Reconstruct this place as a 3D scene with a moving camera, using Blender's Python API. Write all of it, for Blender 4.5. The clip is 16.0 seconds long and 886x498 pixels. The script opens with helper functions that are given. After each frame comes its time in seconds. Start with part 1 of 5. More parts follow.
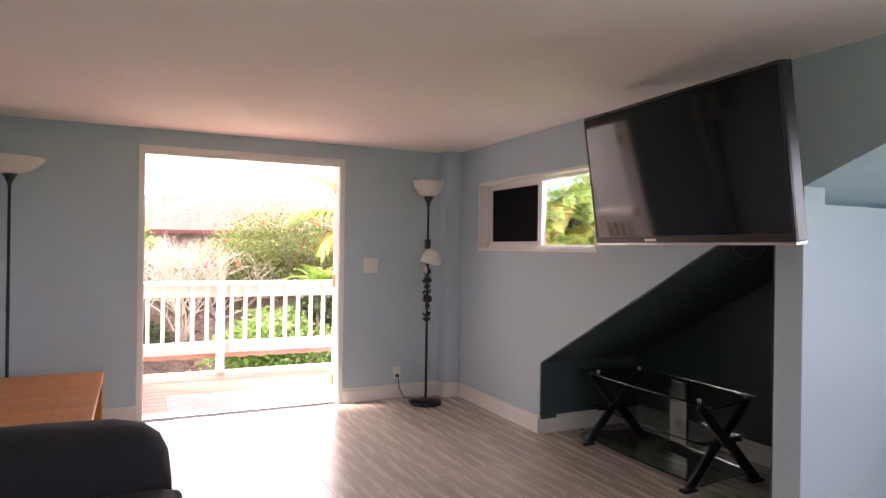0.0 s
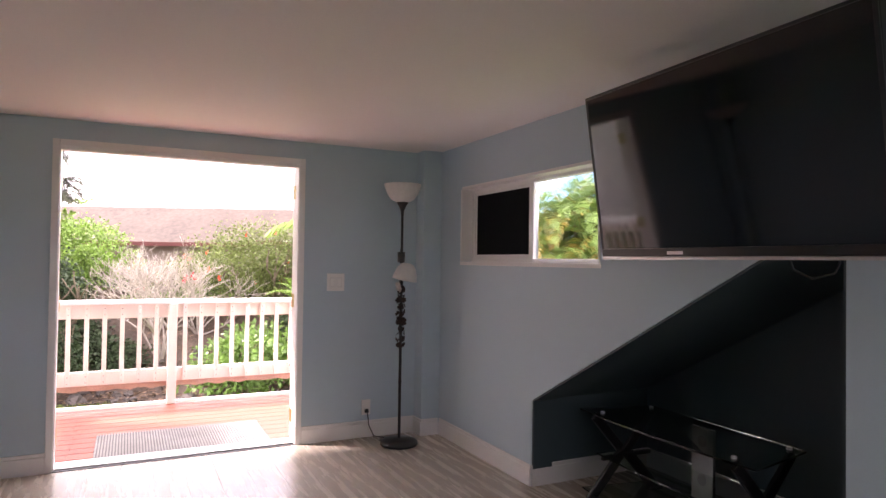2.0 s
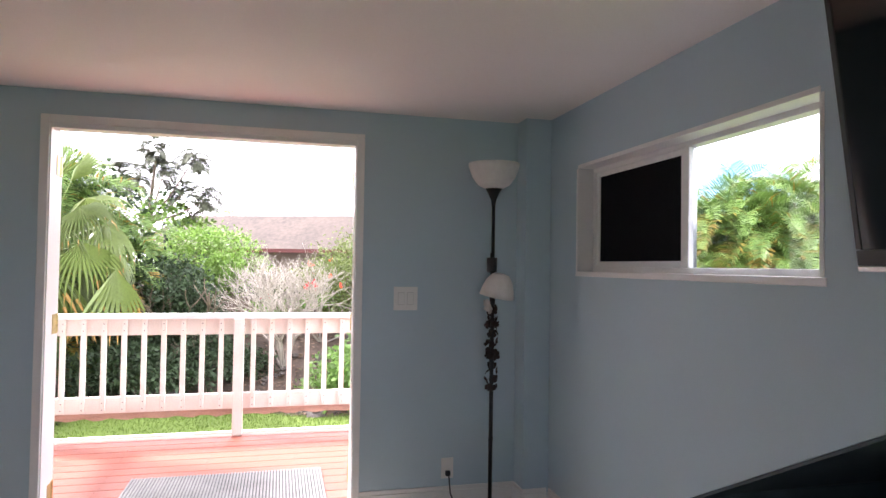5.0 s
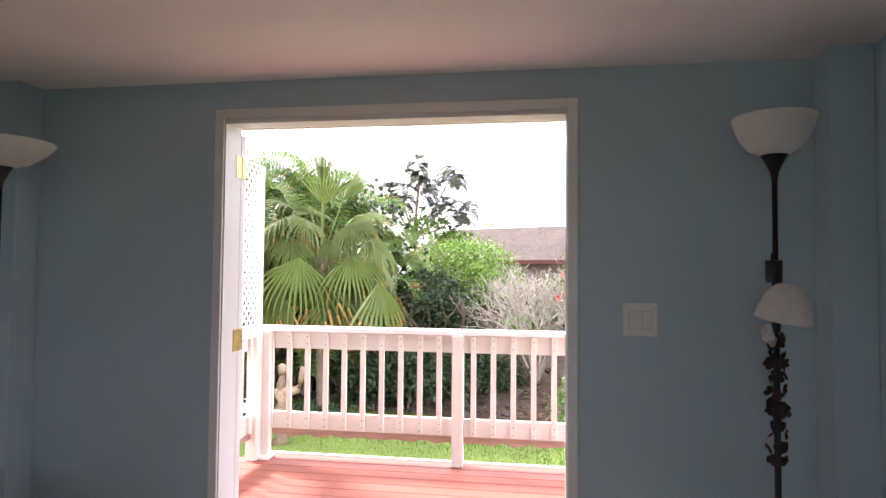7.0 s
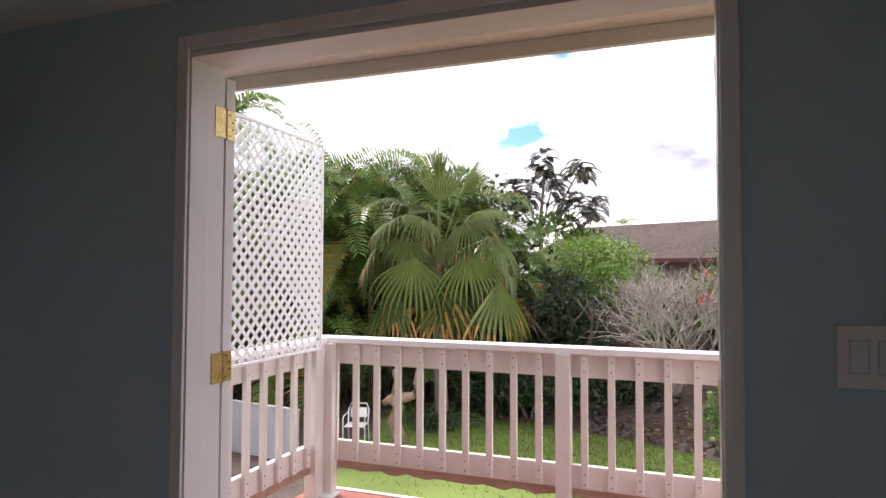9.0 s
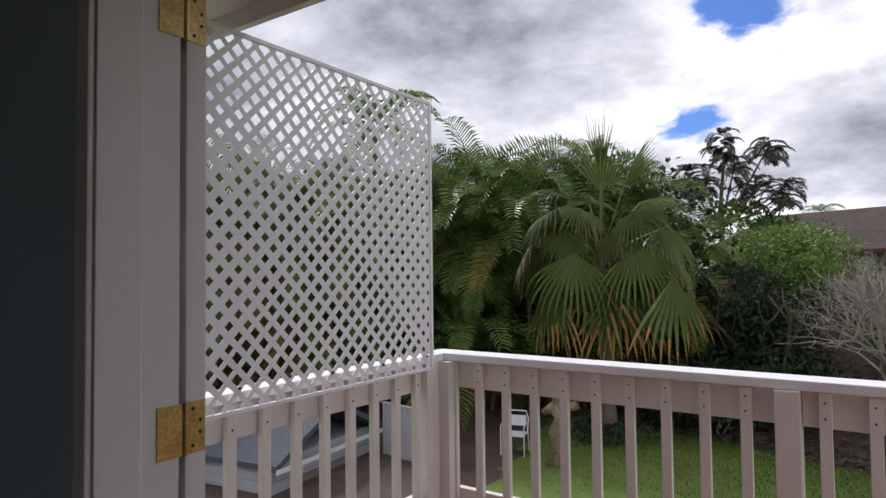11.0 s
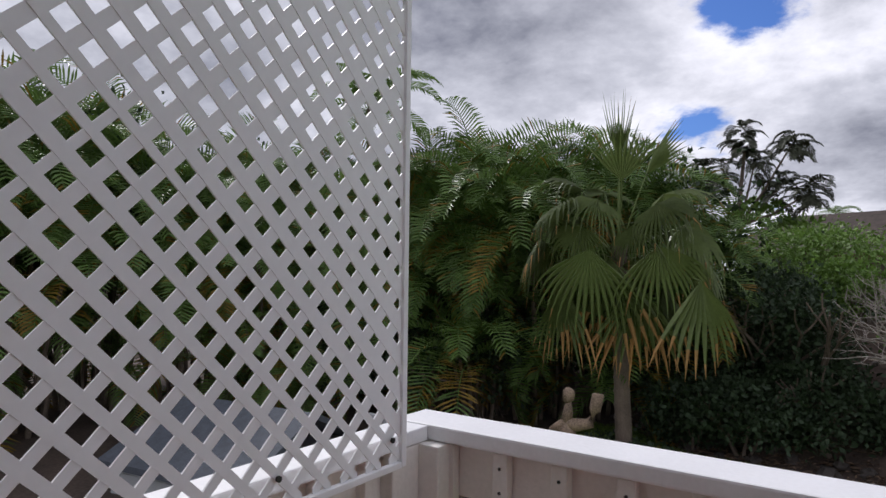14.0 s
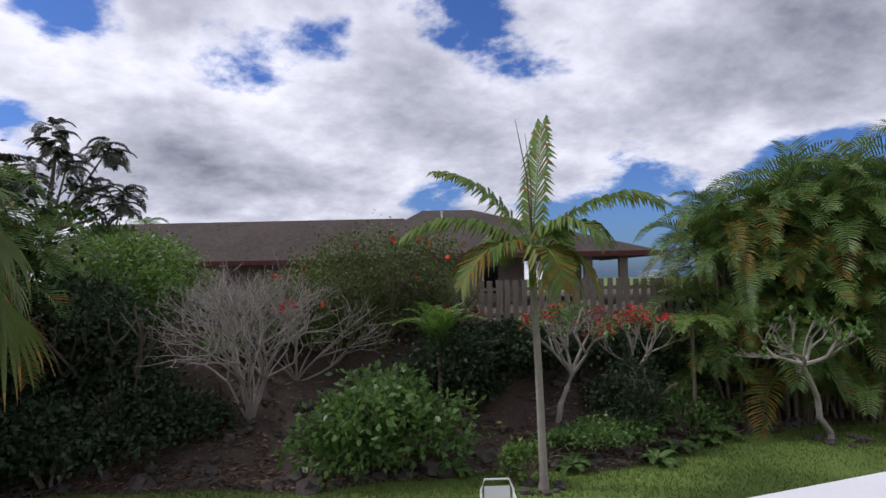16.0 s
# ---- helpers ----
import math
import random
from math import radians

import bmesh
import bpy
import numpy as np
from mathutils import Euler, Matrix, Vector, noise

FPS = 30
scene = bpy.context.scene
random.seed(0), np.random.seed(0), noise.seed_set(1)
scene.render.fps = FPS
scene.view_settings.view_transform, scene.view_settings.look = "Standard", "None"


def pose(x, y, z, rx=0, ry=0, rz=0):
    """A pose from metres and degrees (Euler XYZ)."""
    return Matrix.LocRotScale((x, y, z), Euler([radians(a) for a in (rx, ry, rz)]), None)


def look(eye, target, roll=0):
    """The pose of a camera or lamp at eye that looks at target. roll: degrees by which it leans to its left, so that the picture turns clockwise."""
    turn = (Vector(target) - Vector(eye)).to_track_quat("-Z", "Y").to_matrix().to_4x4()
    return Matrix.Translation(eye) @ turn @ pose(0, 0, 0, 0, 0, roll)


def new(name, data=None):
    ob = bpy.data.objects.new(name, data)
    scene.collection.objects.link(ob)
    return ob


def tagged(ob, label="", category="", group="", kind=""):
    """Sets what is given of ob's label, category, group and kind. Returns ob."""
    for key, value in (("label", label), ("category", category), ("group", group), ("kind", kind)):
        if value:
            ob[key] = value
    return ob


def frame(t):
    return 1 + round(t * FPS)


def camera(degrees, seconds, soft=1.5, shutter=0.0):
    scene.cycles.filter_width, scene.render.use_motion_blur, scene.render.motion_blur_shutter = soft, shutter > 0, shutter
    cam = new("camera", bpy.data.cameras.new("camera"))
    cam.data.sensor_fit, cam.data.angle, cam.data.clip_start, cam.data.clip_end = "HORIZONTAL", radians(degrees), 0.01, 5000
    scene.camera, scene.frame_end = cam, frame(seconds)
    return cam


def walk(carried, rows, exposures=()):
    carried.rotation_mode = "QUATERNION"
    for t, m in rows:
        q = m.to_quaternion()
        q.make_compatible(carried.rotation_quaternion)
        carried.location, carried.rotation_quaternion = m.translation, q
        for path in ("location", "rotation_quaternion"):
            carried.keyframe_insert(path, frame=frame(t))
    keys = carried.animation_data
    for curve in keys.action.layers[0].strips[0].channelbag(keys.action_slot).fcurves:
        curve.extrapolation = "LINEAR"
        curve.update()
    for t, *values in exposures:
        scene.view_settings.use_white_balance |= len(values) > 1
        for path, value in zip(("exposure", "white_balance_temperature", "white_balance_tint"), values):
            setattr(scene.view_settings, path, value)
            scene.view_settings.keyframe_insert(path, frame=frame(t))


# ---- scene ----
cam = camera(69.7, 16.0)
PATH = [
    (0, (0.117, -1.55, 1.342), (0.987, 0.251, 1.341), 0.8),
    (0.5, (0.221, -1.37, 1.352), (1.09, 0.432, 1.358), 0.6),
    (1, (0.33, -1.224, 1.358), (1.203, 0.576, 1.373), 0.8),
    (1.5, (0.456, -1.074, 1.36), (1.339, 0.721, 1.388), 0.7),
    (2, (0.576, -0.913, 1.355), (1.46, 0.88, 1.394), 0.8),
    (2.5, (0.684, -0.733, 1.358), (1.569, 1.06, 1.407), 0.9),
    (3, (0.808, -0.564, 1.356), (1.659, 1.245, 1.406), 0.9),
    (5.5, (1.38, 0.445, 1.376), (1.771, 2.405, 1.433), 0.8),
    (6, (1.459, 0.656, 1.377), (1.711, 2.639, 1.441), 0.7),
    (6.5, (1.554, 0.855, 1.37), (1.503, 2.853, 1.446), 0.7),
    (7, (1.589, 1.09, 1.363), (1.28, 3.064, 1.442), 0.5),
    (7.5, (1.618, 1.362, 1.366), (1.2, 3.316, 1.453), 0.5),
    (8, (1.66, 1.647, 1.371), (1.133, 3.574, 1.46), 0.3),
    (8.5, (1.641, 1.922, 1.36), (1.043, 3.828, 1.442), 0.4),
    (9, (1.608, 2.189, 1.357), (0.903, 4.059, 1.435), 0.2),
    (9.5, (1.59, 2.455, 1.347), (0.711, 4.249, 1.426), -0.1),
    (10, (1.509, 2.713, 1.341), (0.52, 4.449, 1.42), -0.3),
    (12.5, (0.878, 3.87, 1.343), (-0.422, 5.389, 1.403), -0.3),
    (13, (0.693, 4.069, 1.338), (-0.61, 5.585, 1.392), 0.1),
    (13.5, (0.524, 4.275, 1.339), (-0.764, 5.804, 1.395), 0.3),
    (14, (0.388, 4.533, 1.325), (-0.767, 6.165, 1.39), 0.6),
    (14.5, (0.275, 4.757, 1.318), (-0.536, 6.583, 1.394), 0.6),
    (15, (0.225, 4.905, 1.327), (-0.082, 6.88, 1.409), 0.6),
    (15.5, (0.237, 4.997, 1.331), (0.461, 6.982, 1.415), -0.1),
    (16, (0.276, 5.066, 1.348), (1.011, 6.924, 1.432), -1.0),
]
walk(cam, [(t, look(eye, target, roll)) for t, eye, target, roll in PATH],
     [(0.0, 4.0, 7250, 33), (0.5, 4.0, 7250, 32), (1.0, 3.95, 7150, 32), (1.5, 3.7, 7000, 32), (3.0, 3.35, 6850, 30), (5.5, 3.45, 6250, 20), (7.0, 3.05, 6400, 21), (8.5, 2.35, 6550, 24),
      (10.0, 0.8, 6350, 20), (12.5, 0.42, 6100, 16), (14.5, 0.18, 6050, 18), (16.0, 0.17, 5950, 19)])

# ---- world and light ----
SUN_EL, SUN_AZ = 46.0, -64.0     # degrees; azimuth clockwise from +y
SKY_BREAKS = (((0.08, 0.95, 0.31), 260, 0.17), ((0.20, 0.92, 0.34), 300, 0.16), ((0.38, 0.85, 0.37), 220, 0.17), ((-0.13, 0.92, 0.38), 260, 0.18),
              ((0.80, 0.58, 0.14), 150, 0.30), ((0.66, 0.75, 0.04), 90, 0.36), ((0.33, 0.93, 0.125), 500, 0.14), ((-0.22, 0.95, 0.21), 900, 0.115), ((0.9, 0.42, 0.0), 60, 0.32),
              ((-0.87, 0.40, 0.28), 10, -0.13), ((-0.55, 0.80, 0.30), 40, -0.14), ((0.72, 0.62, 0.36), 60, -0.34))
world = bpy.data.worlds.new("sky_world")
scene.world = world
world.use_nodes = True


def build_world():
    nt = world.node_tree
    nt.nodes.clear()
    n, l = nt.nodes.new, nt.links.new
    sky = n("ShaderNodeTexSky")
    sky.sky_type, sky.sun_disc = "NISHITA", False
    sky.sun_elevation, sky.sun_rotation = radians(SUN_EL), radians(SUN_AZ)
    coord = n("ShaderNodeTexCoord")
    sep = n("ShaderNodeSeparateXYZ")
    l(coord.outputs["Generated"], sep.inputs[0])
    up = n("ShaderNodeMath"); up.operation = "MAXIMUM"; up.inputs[1].default_value = 0.0
    l(sep.outputs[2], up.inputs[0])
    lift = n("ShaderNodeMath"); lift.operation = "ADD"; lift.inputs[1].default_value = 0.34
    l(up.outputs[0], lift.inputs[0])
    flat = n("ShaderNodeCombineXYZ")
    for k in (0, 1):
        d = n("ShaderNodeMath"); d.operation = "DIVIDE"
        l(sep.outputs[k], d.inputs[0]); l(lift.outputs[0], d.inputs[1]); l(d.outputs[0], flat.inputs[k])
    big = n("ShaderNodeTexNoise"); big.inputs["Scale"].default_value = 2.1; big.inputs["Detail"].default_value = 10; big.inputs["Roughness"].default_value = 0.6
    big.inputs["Distortion"].default_value = 0.1
    shift = n("ShaderNodeMapping"); shift.inputs["Location"].default_value = (3.1, 7.7, 0.4)
    l(flat.outputs[0], shift.inputs[0]); l(shift.outputs[0], big.inputs["Vector"])
    # where the cloud deck breaks or thickens: a direction, how narrow and how deep the break is
    density = big.outputs["Fac"]
    for way, narrow, depth in SKY_BREAKS:
        dot = n("ShaderNodeVectorMath"); dot.operation = "DOT_PRODUCT"; dot.inputs[1].default_value = Vector(way).normalized()
        l(coord.outputs["Generated"], dot.inputs[0])
        fall = n("ShaderNodeMath"); fall.operation = "MULTIPLY_ADD"; fall.inputs[1].default_value = narrow; fall.inputs[2].default_value = -narrow
        l(dot.outputs["Value"], fall.inputs[0])
        bell = n("ShaderNodeMath"); bell.operation = "EXPONENT"
        l(fall.outputs[0], bell.inputs[0])
        less = n("ShaderNodeMath"); less.operation = "MULTIPLY_ADD"; less.inputs[1].default_value = -depth
        l(bell.outputs[0], less.inputs[0]); l(density, less.inputs[2])
        density = less.outputs[0]
    cover = n("ShaderNodeMapRange"); cover.interpolation_type = "SMOOTHSTEP"
    cover.inputs[1].default_value = 0.30; cover.inputs[2].default_value = 0.40
    l(density, cover.inputs[0])
    shade = n("ShaderNodeTexNoise"); shade.inputs["Scale"].default_value = 2.0; shade.inputs["Detail"].default_value = 8; shade.inputs["Roughness"].default_value = 0.6
    shade.inputs["Distortion"].default_value = 0.1
    move = n("ShaderNodeMapping"); move.inputs["Location"].default_value = (11.3, 2.2, 5.0)
    l(flat.outputs[0], move.inputs[0]); l(move.outputs[0], shade.inputs["Vector"])
    tone = n("ShaderNodeValToRGB")
    tone.color_ramp.interpolation = "LINEAR"
    tone.color_ramp.elements[0].position, tone.color_ramp.elements[0].color = 0.15, (2.1, 2.2, 2.5, 1)
    tone.color_ramp.elements[1].position, tone.color_ramp.elements[1].color = 0.58, (8.4, 8.4, 8.4, 1)
    mid = tone.color_ramp.elements.new(0.39); mid.color = (5.1, 5.2, 5.4, 1)
    # thick middles are grey, thin edges bright
    core = n("ShaderNodeMath"); core.operation = "MULTIPLY_ADD"; core.inputs[1].default_value = -0.75; core.inputs[2].default_value = 0.27
    l(density, core.inputs[0])
    both = n("ShaderNodeMath"); both.operation = "ADD"
    l(core.outputs[0], both.inputs[0]); l(shade.outputs["Fac"], both.inputs[1])
    l(both.outputs[0], tone.inputs[0])
    mix = n("ShaderNodeMix"); mix.data_type = "RGBA"
    deep = n("ShaderNodeMix"); deep.data_type = "RGBA"; deep.blend_type = "MULTIPLY"; deep.inputs[0].default_value = 1.0
    deep.inputs[7].default_value = (0.34, 0.52, 0.86, 1)
    l(sky.outputs[0], deep.inputs[6])
    l(cover.outputs[0], mix.inputs[0]); l(deep.outputs[2], mix.inputs[6]); l(tone.outputs[0], mix.inputs[7])
    bg = n("ShaderNodeBackground"); bg.inputs[1].default_value = 0.103
    l(mix.outputs[2], bg.inputs[0])
    out = n("ShaderNodeOutputWorld"); l(bg.outputs[0], out.inputs[0])


build_world()
sun = new("sun", bpy.data.lights.new("sun", "SUN"))
sun.data.energy, sun.data.angle, sun.data.color = 1.8, radians(9), (1.0, 0.96, 0.9)
sun_way = Vector((math.sin(radians(SUN_AZ)) * math.cos(radians(SUN_EL)), math.cos(radians(SUN_AZ)) * math.cos(radians(SUN_EL)), math.sin(radians(SUN_EL))))
sun.matrix_world = look(sun_way * 50, (0, 0, 0))


def area_light(name, place, target, width, height, power, colour):
    ob = new(name, bpy.data.lights.new(name, "AREA"))
    ob.data.shape, ob.data.size, ob.data.size_y, ob.data.energy, ob.data.color = "RECTANGLE", width, height, power, colour
    ob.matrix_world = look(place, target)
    return ob


area_light("daylight_side_passage", (3.93, -1.2, 1.45), (0, -1.2, 1.2), 1.0, 1.0, 1.0, (0.52, 0.72, 1.0))
# invented fill lamp at the unseen back wall, brightens the room
area_light("unseen_back_fill", (0.1, -3.9, 1.45), (1.9, 0.5, 1.2), 1.6, 1.0, 0.35, (0.95, 0.97, 1.0))

# ---- materials ----


def material(name, base, rough=0.6, metal=0.0, vary=0.08, scale=6.0, fine=60.0, bump=0.1, spread=0.0, second=None, stretch=(1, 1, 1), spec=0.5, coat=0.0, island=0.0, through_leaf=0.0):
    """Base colour with blotches and grain, relief, and a shift of tone from piece to piece."""
    m = bpy.data.materials.new(name)
    m.use_nodes = True
    nt = m.node_tree
    n, l = nt.nodes.new, nt.links.new
    p = nt.nodes["Principled BSDF"]
    p.inputs["Roughness"].default_value, p.inputs["Metallic"].default_value = rough, metal
    p.inputs["Specular IOR Level"].default_value, p.inputs["Coat Weight"].default_value = spec, coat
    coord = n("ShaderNodeTexCoord")
    mapping = n("ShaderNodeMapping"); mapping.inputs["Scale"].default_value = stretch
    l(coord.outputs["Object"], mapping.inputs[0])
    a = n("ShaderNodeTexNoise"); a.inputs["Scale"].default_value = scale; a.inputs["Detail"].default_value = 5
    b = n("ShaderNodeTexNoise"); b.inputs["Scale"].default_value = fine; b.inputs["Detail"].default_value = 4
    for t in (a, b):
        l(mapping.outputs[0], t.inputs["Vector"])
    add = n("ShaderNodeMath"); add.operation = "ADD"
    l(a.outputs["Fac"], add.inputs[0]); l(b.outputs["Fac"], add.inputs[1])
    last = add.outputs[0]
    mean = 1.0
    if spread or island:
        info = n("ShaderNodeObjectInfo") if spread else n("ShaderNodeNewGeometry")
        mul = n("ShaderNodeMath"); mul.operation = "MULTIPLY_ADD"
        mul.inputs[1].default_value = spread or island
        l(info.outputs["Random" if spread else "Random Per Island"], mul.inputs[0]); l(last, mul.inputs[2])
        last, mean = mul.outputs[0], 1.0 + (spread or island) / 2
    ramp = n("ShaderNodeMapRange")
    wide = 0.35 + (spread or island) / 2
    ramp.inputs[1].default_value, ramp.inputs[2].default_value = mean - wide, mean + wide
    l(last, ramp.inputs[0])
    mix = n("ShaderNodeMix"); mix.data_type = "RGBA"
    dark = tuple(c * (1 - vary) for c in base)
    light = second or tuple(min(1, c * (1 + vary)) for c in base)
    mix.inputs[6].default_value, mix.inputs[7].default_value = (*dark, 1), (*light, 1)
    l(ramp.outputs[0], mix.inputs[0])
    l(mix.outputs[2], p.inputs["Base Color"])
    if bump:
        rel = n("ShaderNodeBump"); rel.inputs["Strength"].default_value = bump; rel.inputs["Distance"].default_value = 0.01
        l(b.outputs["Fac"], rel.inputs["Height"]); l(rel.outputs[0], p.inputs["Normal"])
    gloss = n("ShaderNodeMapRange"); gloss.inputs[3].default_value = max(0.02, rough - 0.08); gloss.inputs[4].default_value = min(1, rough + 0.08)
    l(a.outputs["Fac"], gloss.inputs[0]); l(gloss.outputs[0], p.inputs["Roughness"])
    if through_leaf:
        tr = n("ShaderNodeBsdfTranslucent"); l(mix.outputs[2], tr.inputs[0])
        sh = n("ShaderNodeMixShader"); sh.inputs[0].default_value = through_leaf
        l(p.outputs[0], sh.inputs[1]); l(tr.outputs[0], sh.inputs[2])
        l(sh.outputs[0], nt.nodes["Material Output"].inputs[0])
    return m


def glass(name, colour=(1, 1, 1), rough=0.0):
    m = bpy.data.materials.new(name)
    m.use_nodes = True
    p = m.node_tree.nodes["Principled BSDF"]
    p.inputs["Base Color"].default_value = (*colour, 1)
    p.inputs["Transmission Weight"].default_value, p.inputs["Roughness"].default_value, p.inputs["IOR"].default_value = 1.0, rough, 1.45
    return m


WALL = material("blue_grey_wall_paint", (0.46, 0.58, 0.645), 0.5, vary=0.03, scale=2.0, fine=220, bump=0.05)
# a darker teal, lowered further so the alcove's shade is in the colour
ALCOVE = material("alcove_teal_with_shade", (0.052, 0.08, 0.09), 0.55, vary=0.04, scale=2.0, fine=220, bump=0.05)
CEIL = material("white_ceiling_paint", (0.86, 0.81, 0.78), 0.8, vary=0.03, scale=1.2, fine=160, bump=0.08)
TRIM = material("white_gloss_trim", (0.8, 0.79, 0.78), 0.35, vary=0.03, scale=3, fine=80, bump=0.03)
RAILW = material("weathered_white_rail_paint", (0.75, 0.715, 0.67), 0.55, vary=0.10, scale=5, fine=70, bump=0.15, spread=0.3)
CAPW = material("white_rail_cap_paint", (0.82, 0.82, 0.83), 0.5, vary=0.05, scale=6, fine=90, bump=0.1)
BARE = material("bare_worn_rail_wood", (0.42, 0.28, 0.22), 0.8, vary=0.3, scale=4, fine=50, bump=0.4, stretch=(1, 8, 8))
LATT = material("white_vinyl_lattice", (0.86, 0.86, 0.87), 0.45, vary=0.03, scale=5, fine=60, bump=0.03)
PLANK = material("grey_oak_vinyl_plank", (0.47, 0.41, 0.345), 0.27, vary=0.3, scale=2.2, fine=22, bump=0.03, spread=0.35, stretch=(9, 0.8, 1))
DECK = material("red_stained_deck_board", (0.30, 0.085, 0.055), 0.55, vary=0.22, scale=2, fine=28, bump=0.2, spread=0.4, stretch=(0.6, 8, 1))
BLACK = material("black_enamel", (0.012, 0.012, 0.013), 0.35, vary=0.2, bump=0.02)
PLASTIC = material("black_plastic", (0.015, 0.015, 0.016), 0.3, vary=0.15, bump=0.02)
SCREEN = material("black_glossy_screen", (0.002, 0.002, 0.0024), 0.02, vary=0.1, bump=0.0, spec=0.5)
SILVER = material("brushed_silver_trim", (0.6, 0.6, 0.6), 0.3, metal=1.0, vary=0.1, bump=0.02)
SHADE = material("frosted_white_glass_shade", (0.85, 0.83, 0.8), 0.35, vary=0.06, scale=12, fine=40, bump=0.03, through_leaf=0.35)
BRASS = material("aged_brass", (0.55, 0.40, 0.16), 0.35, metal=1.0, vary=0.3, scale=30, fine=120, bump=0.1)
WOOD = material("honey_oiled_wood", (0.50, 0.185, 0.03), 0.38, vary=0.35, scale=1.5, fine=14, bump=0.08, stretch=(1, 7, 7))
SOFA = material("charcoal_couch_fabric", (0.022, 0.022, 0.028), 0.9, vary=0.25, scale=5, fine=300, bump=0.4)
BLIND = material("black_window_board", (0.005, 0.005, 0.006), 0.6, vary=0.2, bump=0.05, spec=0.08)
PVC = material("white_vinyl_window_frame", (0.82, 0.81, 0.79), 0.4, vary=0.03, bump=0.02)
CLEAR = bpy.data.materials.new("clear_window_glass")
CLEAR.use_nodes = True


def build_pane():
    nt = CLEAR.node_tree
    n, l = nt.nodes.new, nt.links.new
    clear, sheen, mix = n("ShaderNodeBsdfTransparent"), n("ShaderNodeBsdfGlossy"), n("ShaderNodeMixShader")
    clear.inputs[0].default_value = (0.97, 0.98, 0.98, 1)
    sheen.inputs["Roughness"].default_value = 0.02
    mix.inputs[0].default_value = 0.035
    l(clear.outputs[0], mix.inputs[1]); l(sheen.outputs[0], mix.inputs[2])
    l(mix.outputs[0], nt.nodes["Material Output"].inputs[0])


build_pane()
SMOKE = glass("tinted_shelf_glass", (0.75, 0.86, 0.82))
CORD = material("dark_power_cord", (0.02, 0.02, 0.02), 0.5)
# grey that stands for the shadow line round the switch rockers
GAPSHADOW = material("switch_shadow_grey", (0.55, 0.54, 0.53), 0.5, vary=0.05, bump=0.0)
SWITCH = material("white_switch_plastic", (0.78, 0.77, 0.75), 0.35, vary=0.02, bump=0.0)
MAT = material("grey_ribbed_doormat", (0.24, 0.235, 0.23), 0.95, vary=0.25, scale=4, fine=200, bump=0.5)
MATD = material("dark_doormat_groove", (0.10, 0.10, 0.10), 0.95, vary=0.25, scale=4, fine=200, bump=0.5)
SOFFIT = material("cream_soffit_paint", (0.7, 0.66, 0.6), 0.6, vary=0.06, scale=3, fine=60, bump=0.08)
SIDING = material("white_house_siding", (0.68, 0.67, 0.65), 0.6, vary=0.06, scale=3, fine=60, bump=0.08)
GREYSHED = material("pale_grey_shed_siding", (0.45, 0.46, 0.47), 0.6, vary=0.08, scale=3, fine=60, bump=0.08)
SHEDROOF = material("grey_shed_shingle", (0.09, 0.10, 0.12), 0.85, vary=0.25, scale=8, fine=60, bump=0.3)
FLOWER = material("dark_brown_fabric_flower", (0.03, 0.018, 0.015), 0.8, vary=0.5, scale=20, bump=0.2)
PALEFLOWER = material("pale_fabric_flower", (0.6, 0.57, 0.55), 0.8, vary=0.2, scale=20, bump=0.2)
GRASS = material("lawn_grass", (0.125, 0.185, 0.032), 0.9, vary=0.35, scale=0.6, fine=30, bump=0.6)
# soil of the bank; under the palms its dark tone stands for shade
SOIL = material("lava_soil_and_palm_shade", (0.085, 0.06, 0.047), 0.95, vary=0.5, scale=1.2, fine=14, bump=0.9)
ROCK = material("dark_lava_rock", (0.07, 0.058, 0.052), 0.9, vary=0.5, scale=4, fine=30, bump=0.8, island=0.6)
ROOF = material("brown_shingle_roof", (0.062, 0.046, 0.038), 0.9, vary=0.45, scale=0.6, fine=5, bump=0.4)
FASCIA = material("red_brown_fascia", (0.11, 0.03, 0.026), 0.6, vary=0.1)
HOUSEW = material("tan_house_wall", (0.20, 0.165, 0.135), 0.7, vary=0.1, scale=1)
FENCEW = material("weathered_grey_fence_board", (0.22, 0.185, 0.15), 0.9, vary=0.3, scale=3, fine=30, bump=0.4, stretch=(6, 6, 1))
PALMG = material("fan_palm_leaf", (0.15, 0.195, 0.062), 0.42, vary=0.55, scale=1.5, fine=20, bump=0.1, spread=0.9, spec=0.5, through_leaf=0.3)
PALMD = material("dry_palm_leaf", (0.48, 0.27, 0.10), 0.7, vary=0.4, scale=2, fine=20, bump=0.1, island=0.6, through_leaf=0.25)
ARECA = material("areca_palm_leaf", (0.135, 0.22, 0.055), 0.42, vary=0.45, scale=1.5, fine=20, bump=0.1, island=0.8, spec=0.3, through_leaf=0.3)
ARECAY = material("yellowing_palm_leaf", (0.26, 0.17, 0.03), 0.55, vary=0.4, scale=1.5, fine=20, bump=0.1, island=0.6, spec=0.3, through_leaf=0.3)
COCO = material("young_palm_leaf", (0.168, 0.252, 0.060), 0.55, vary=0.35, scale=1.5, fine=20, bump=0.1, island=0.6, spec=0.3, through_leaf=0.35)
# dark leaf green, lowered further to carry the deep shade on the bank
BUSHD = material("dark_leaf_with_shade", (0.042, 0.068, 0.032), 0.55, spec=0.3, vary=0.6, scale=2, fine=20, bump=0.0, island=0.9, through_leaf=0.2)
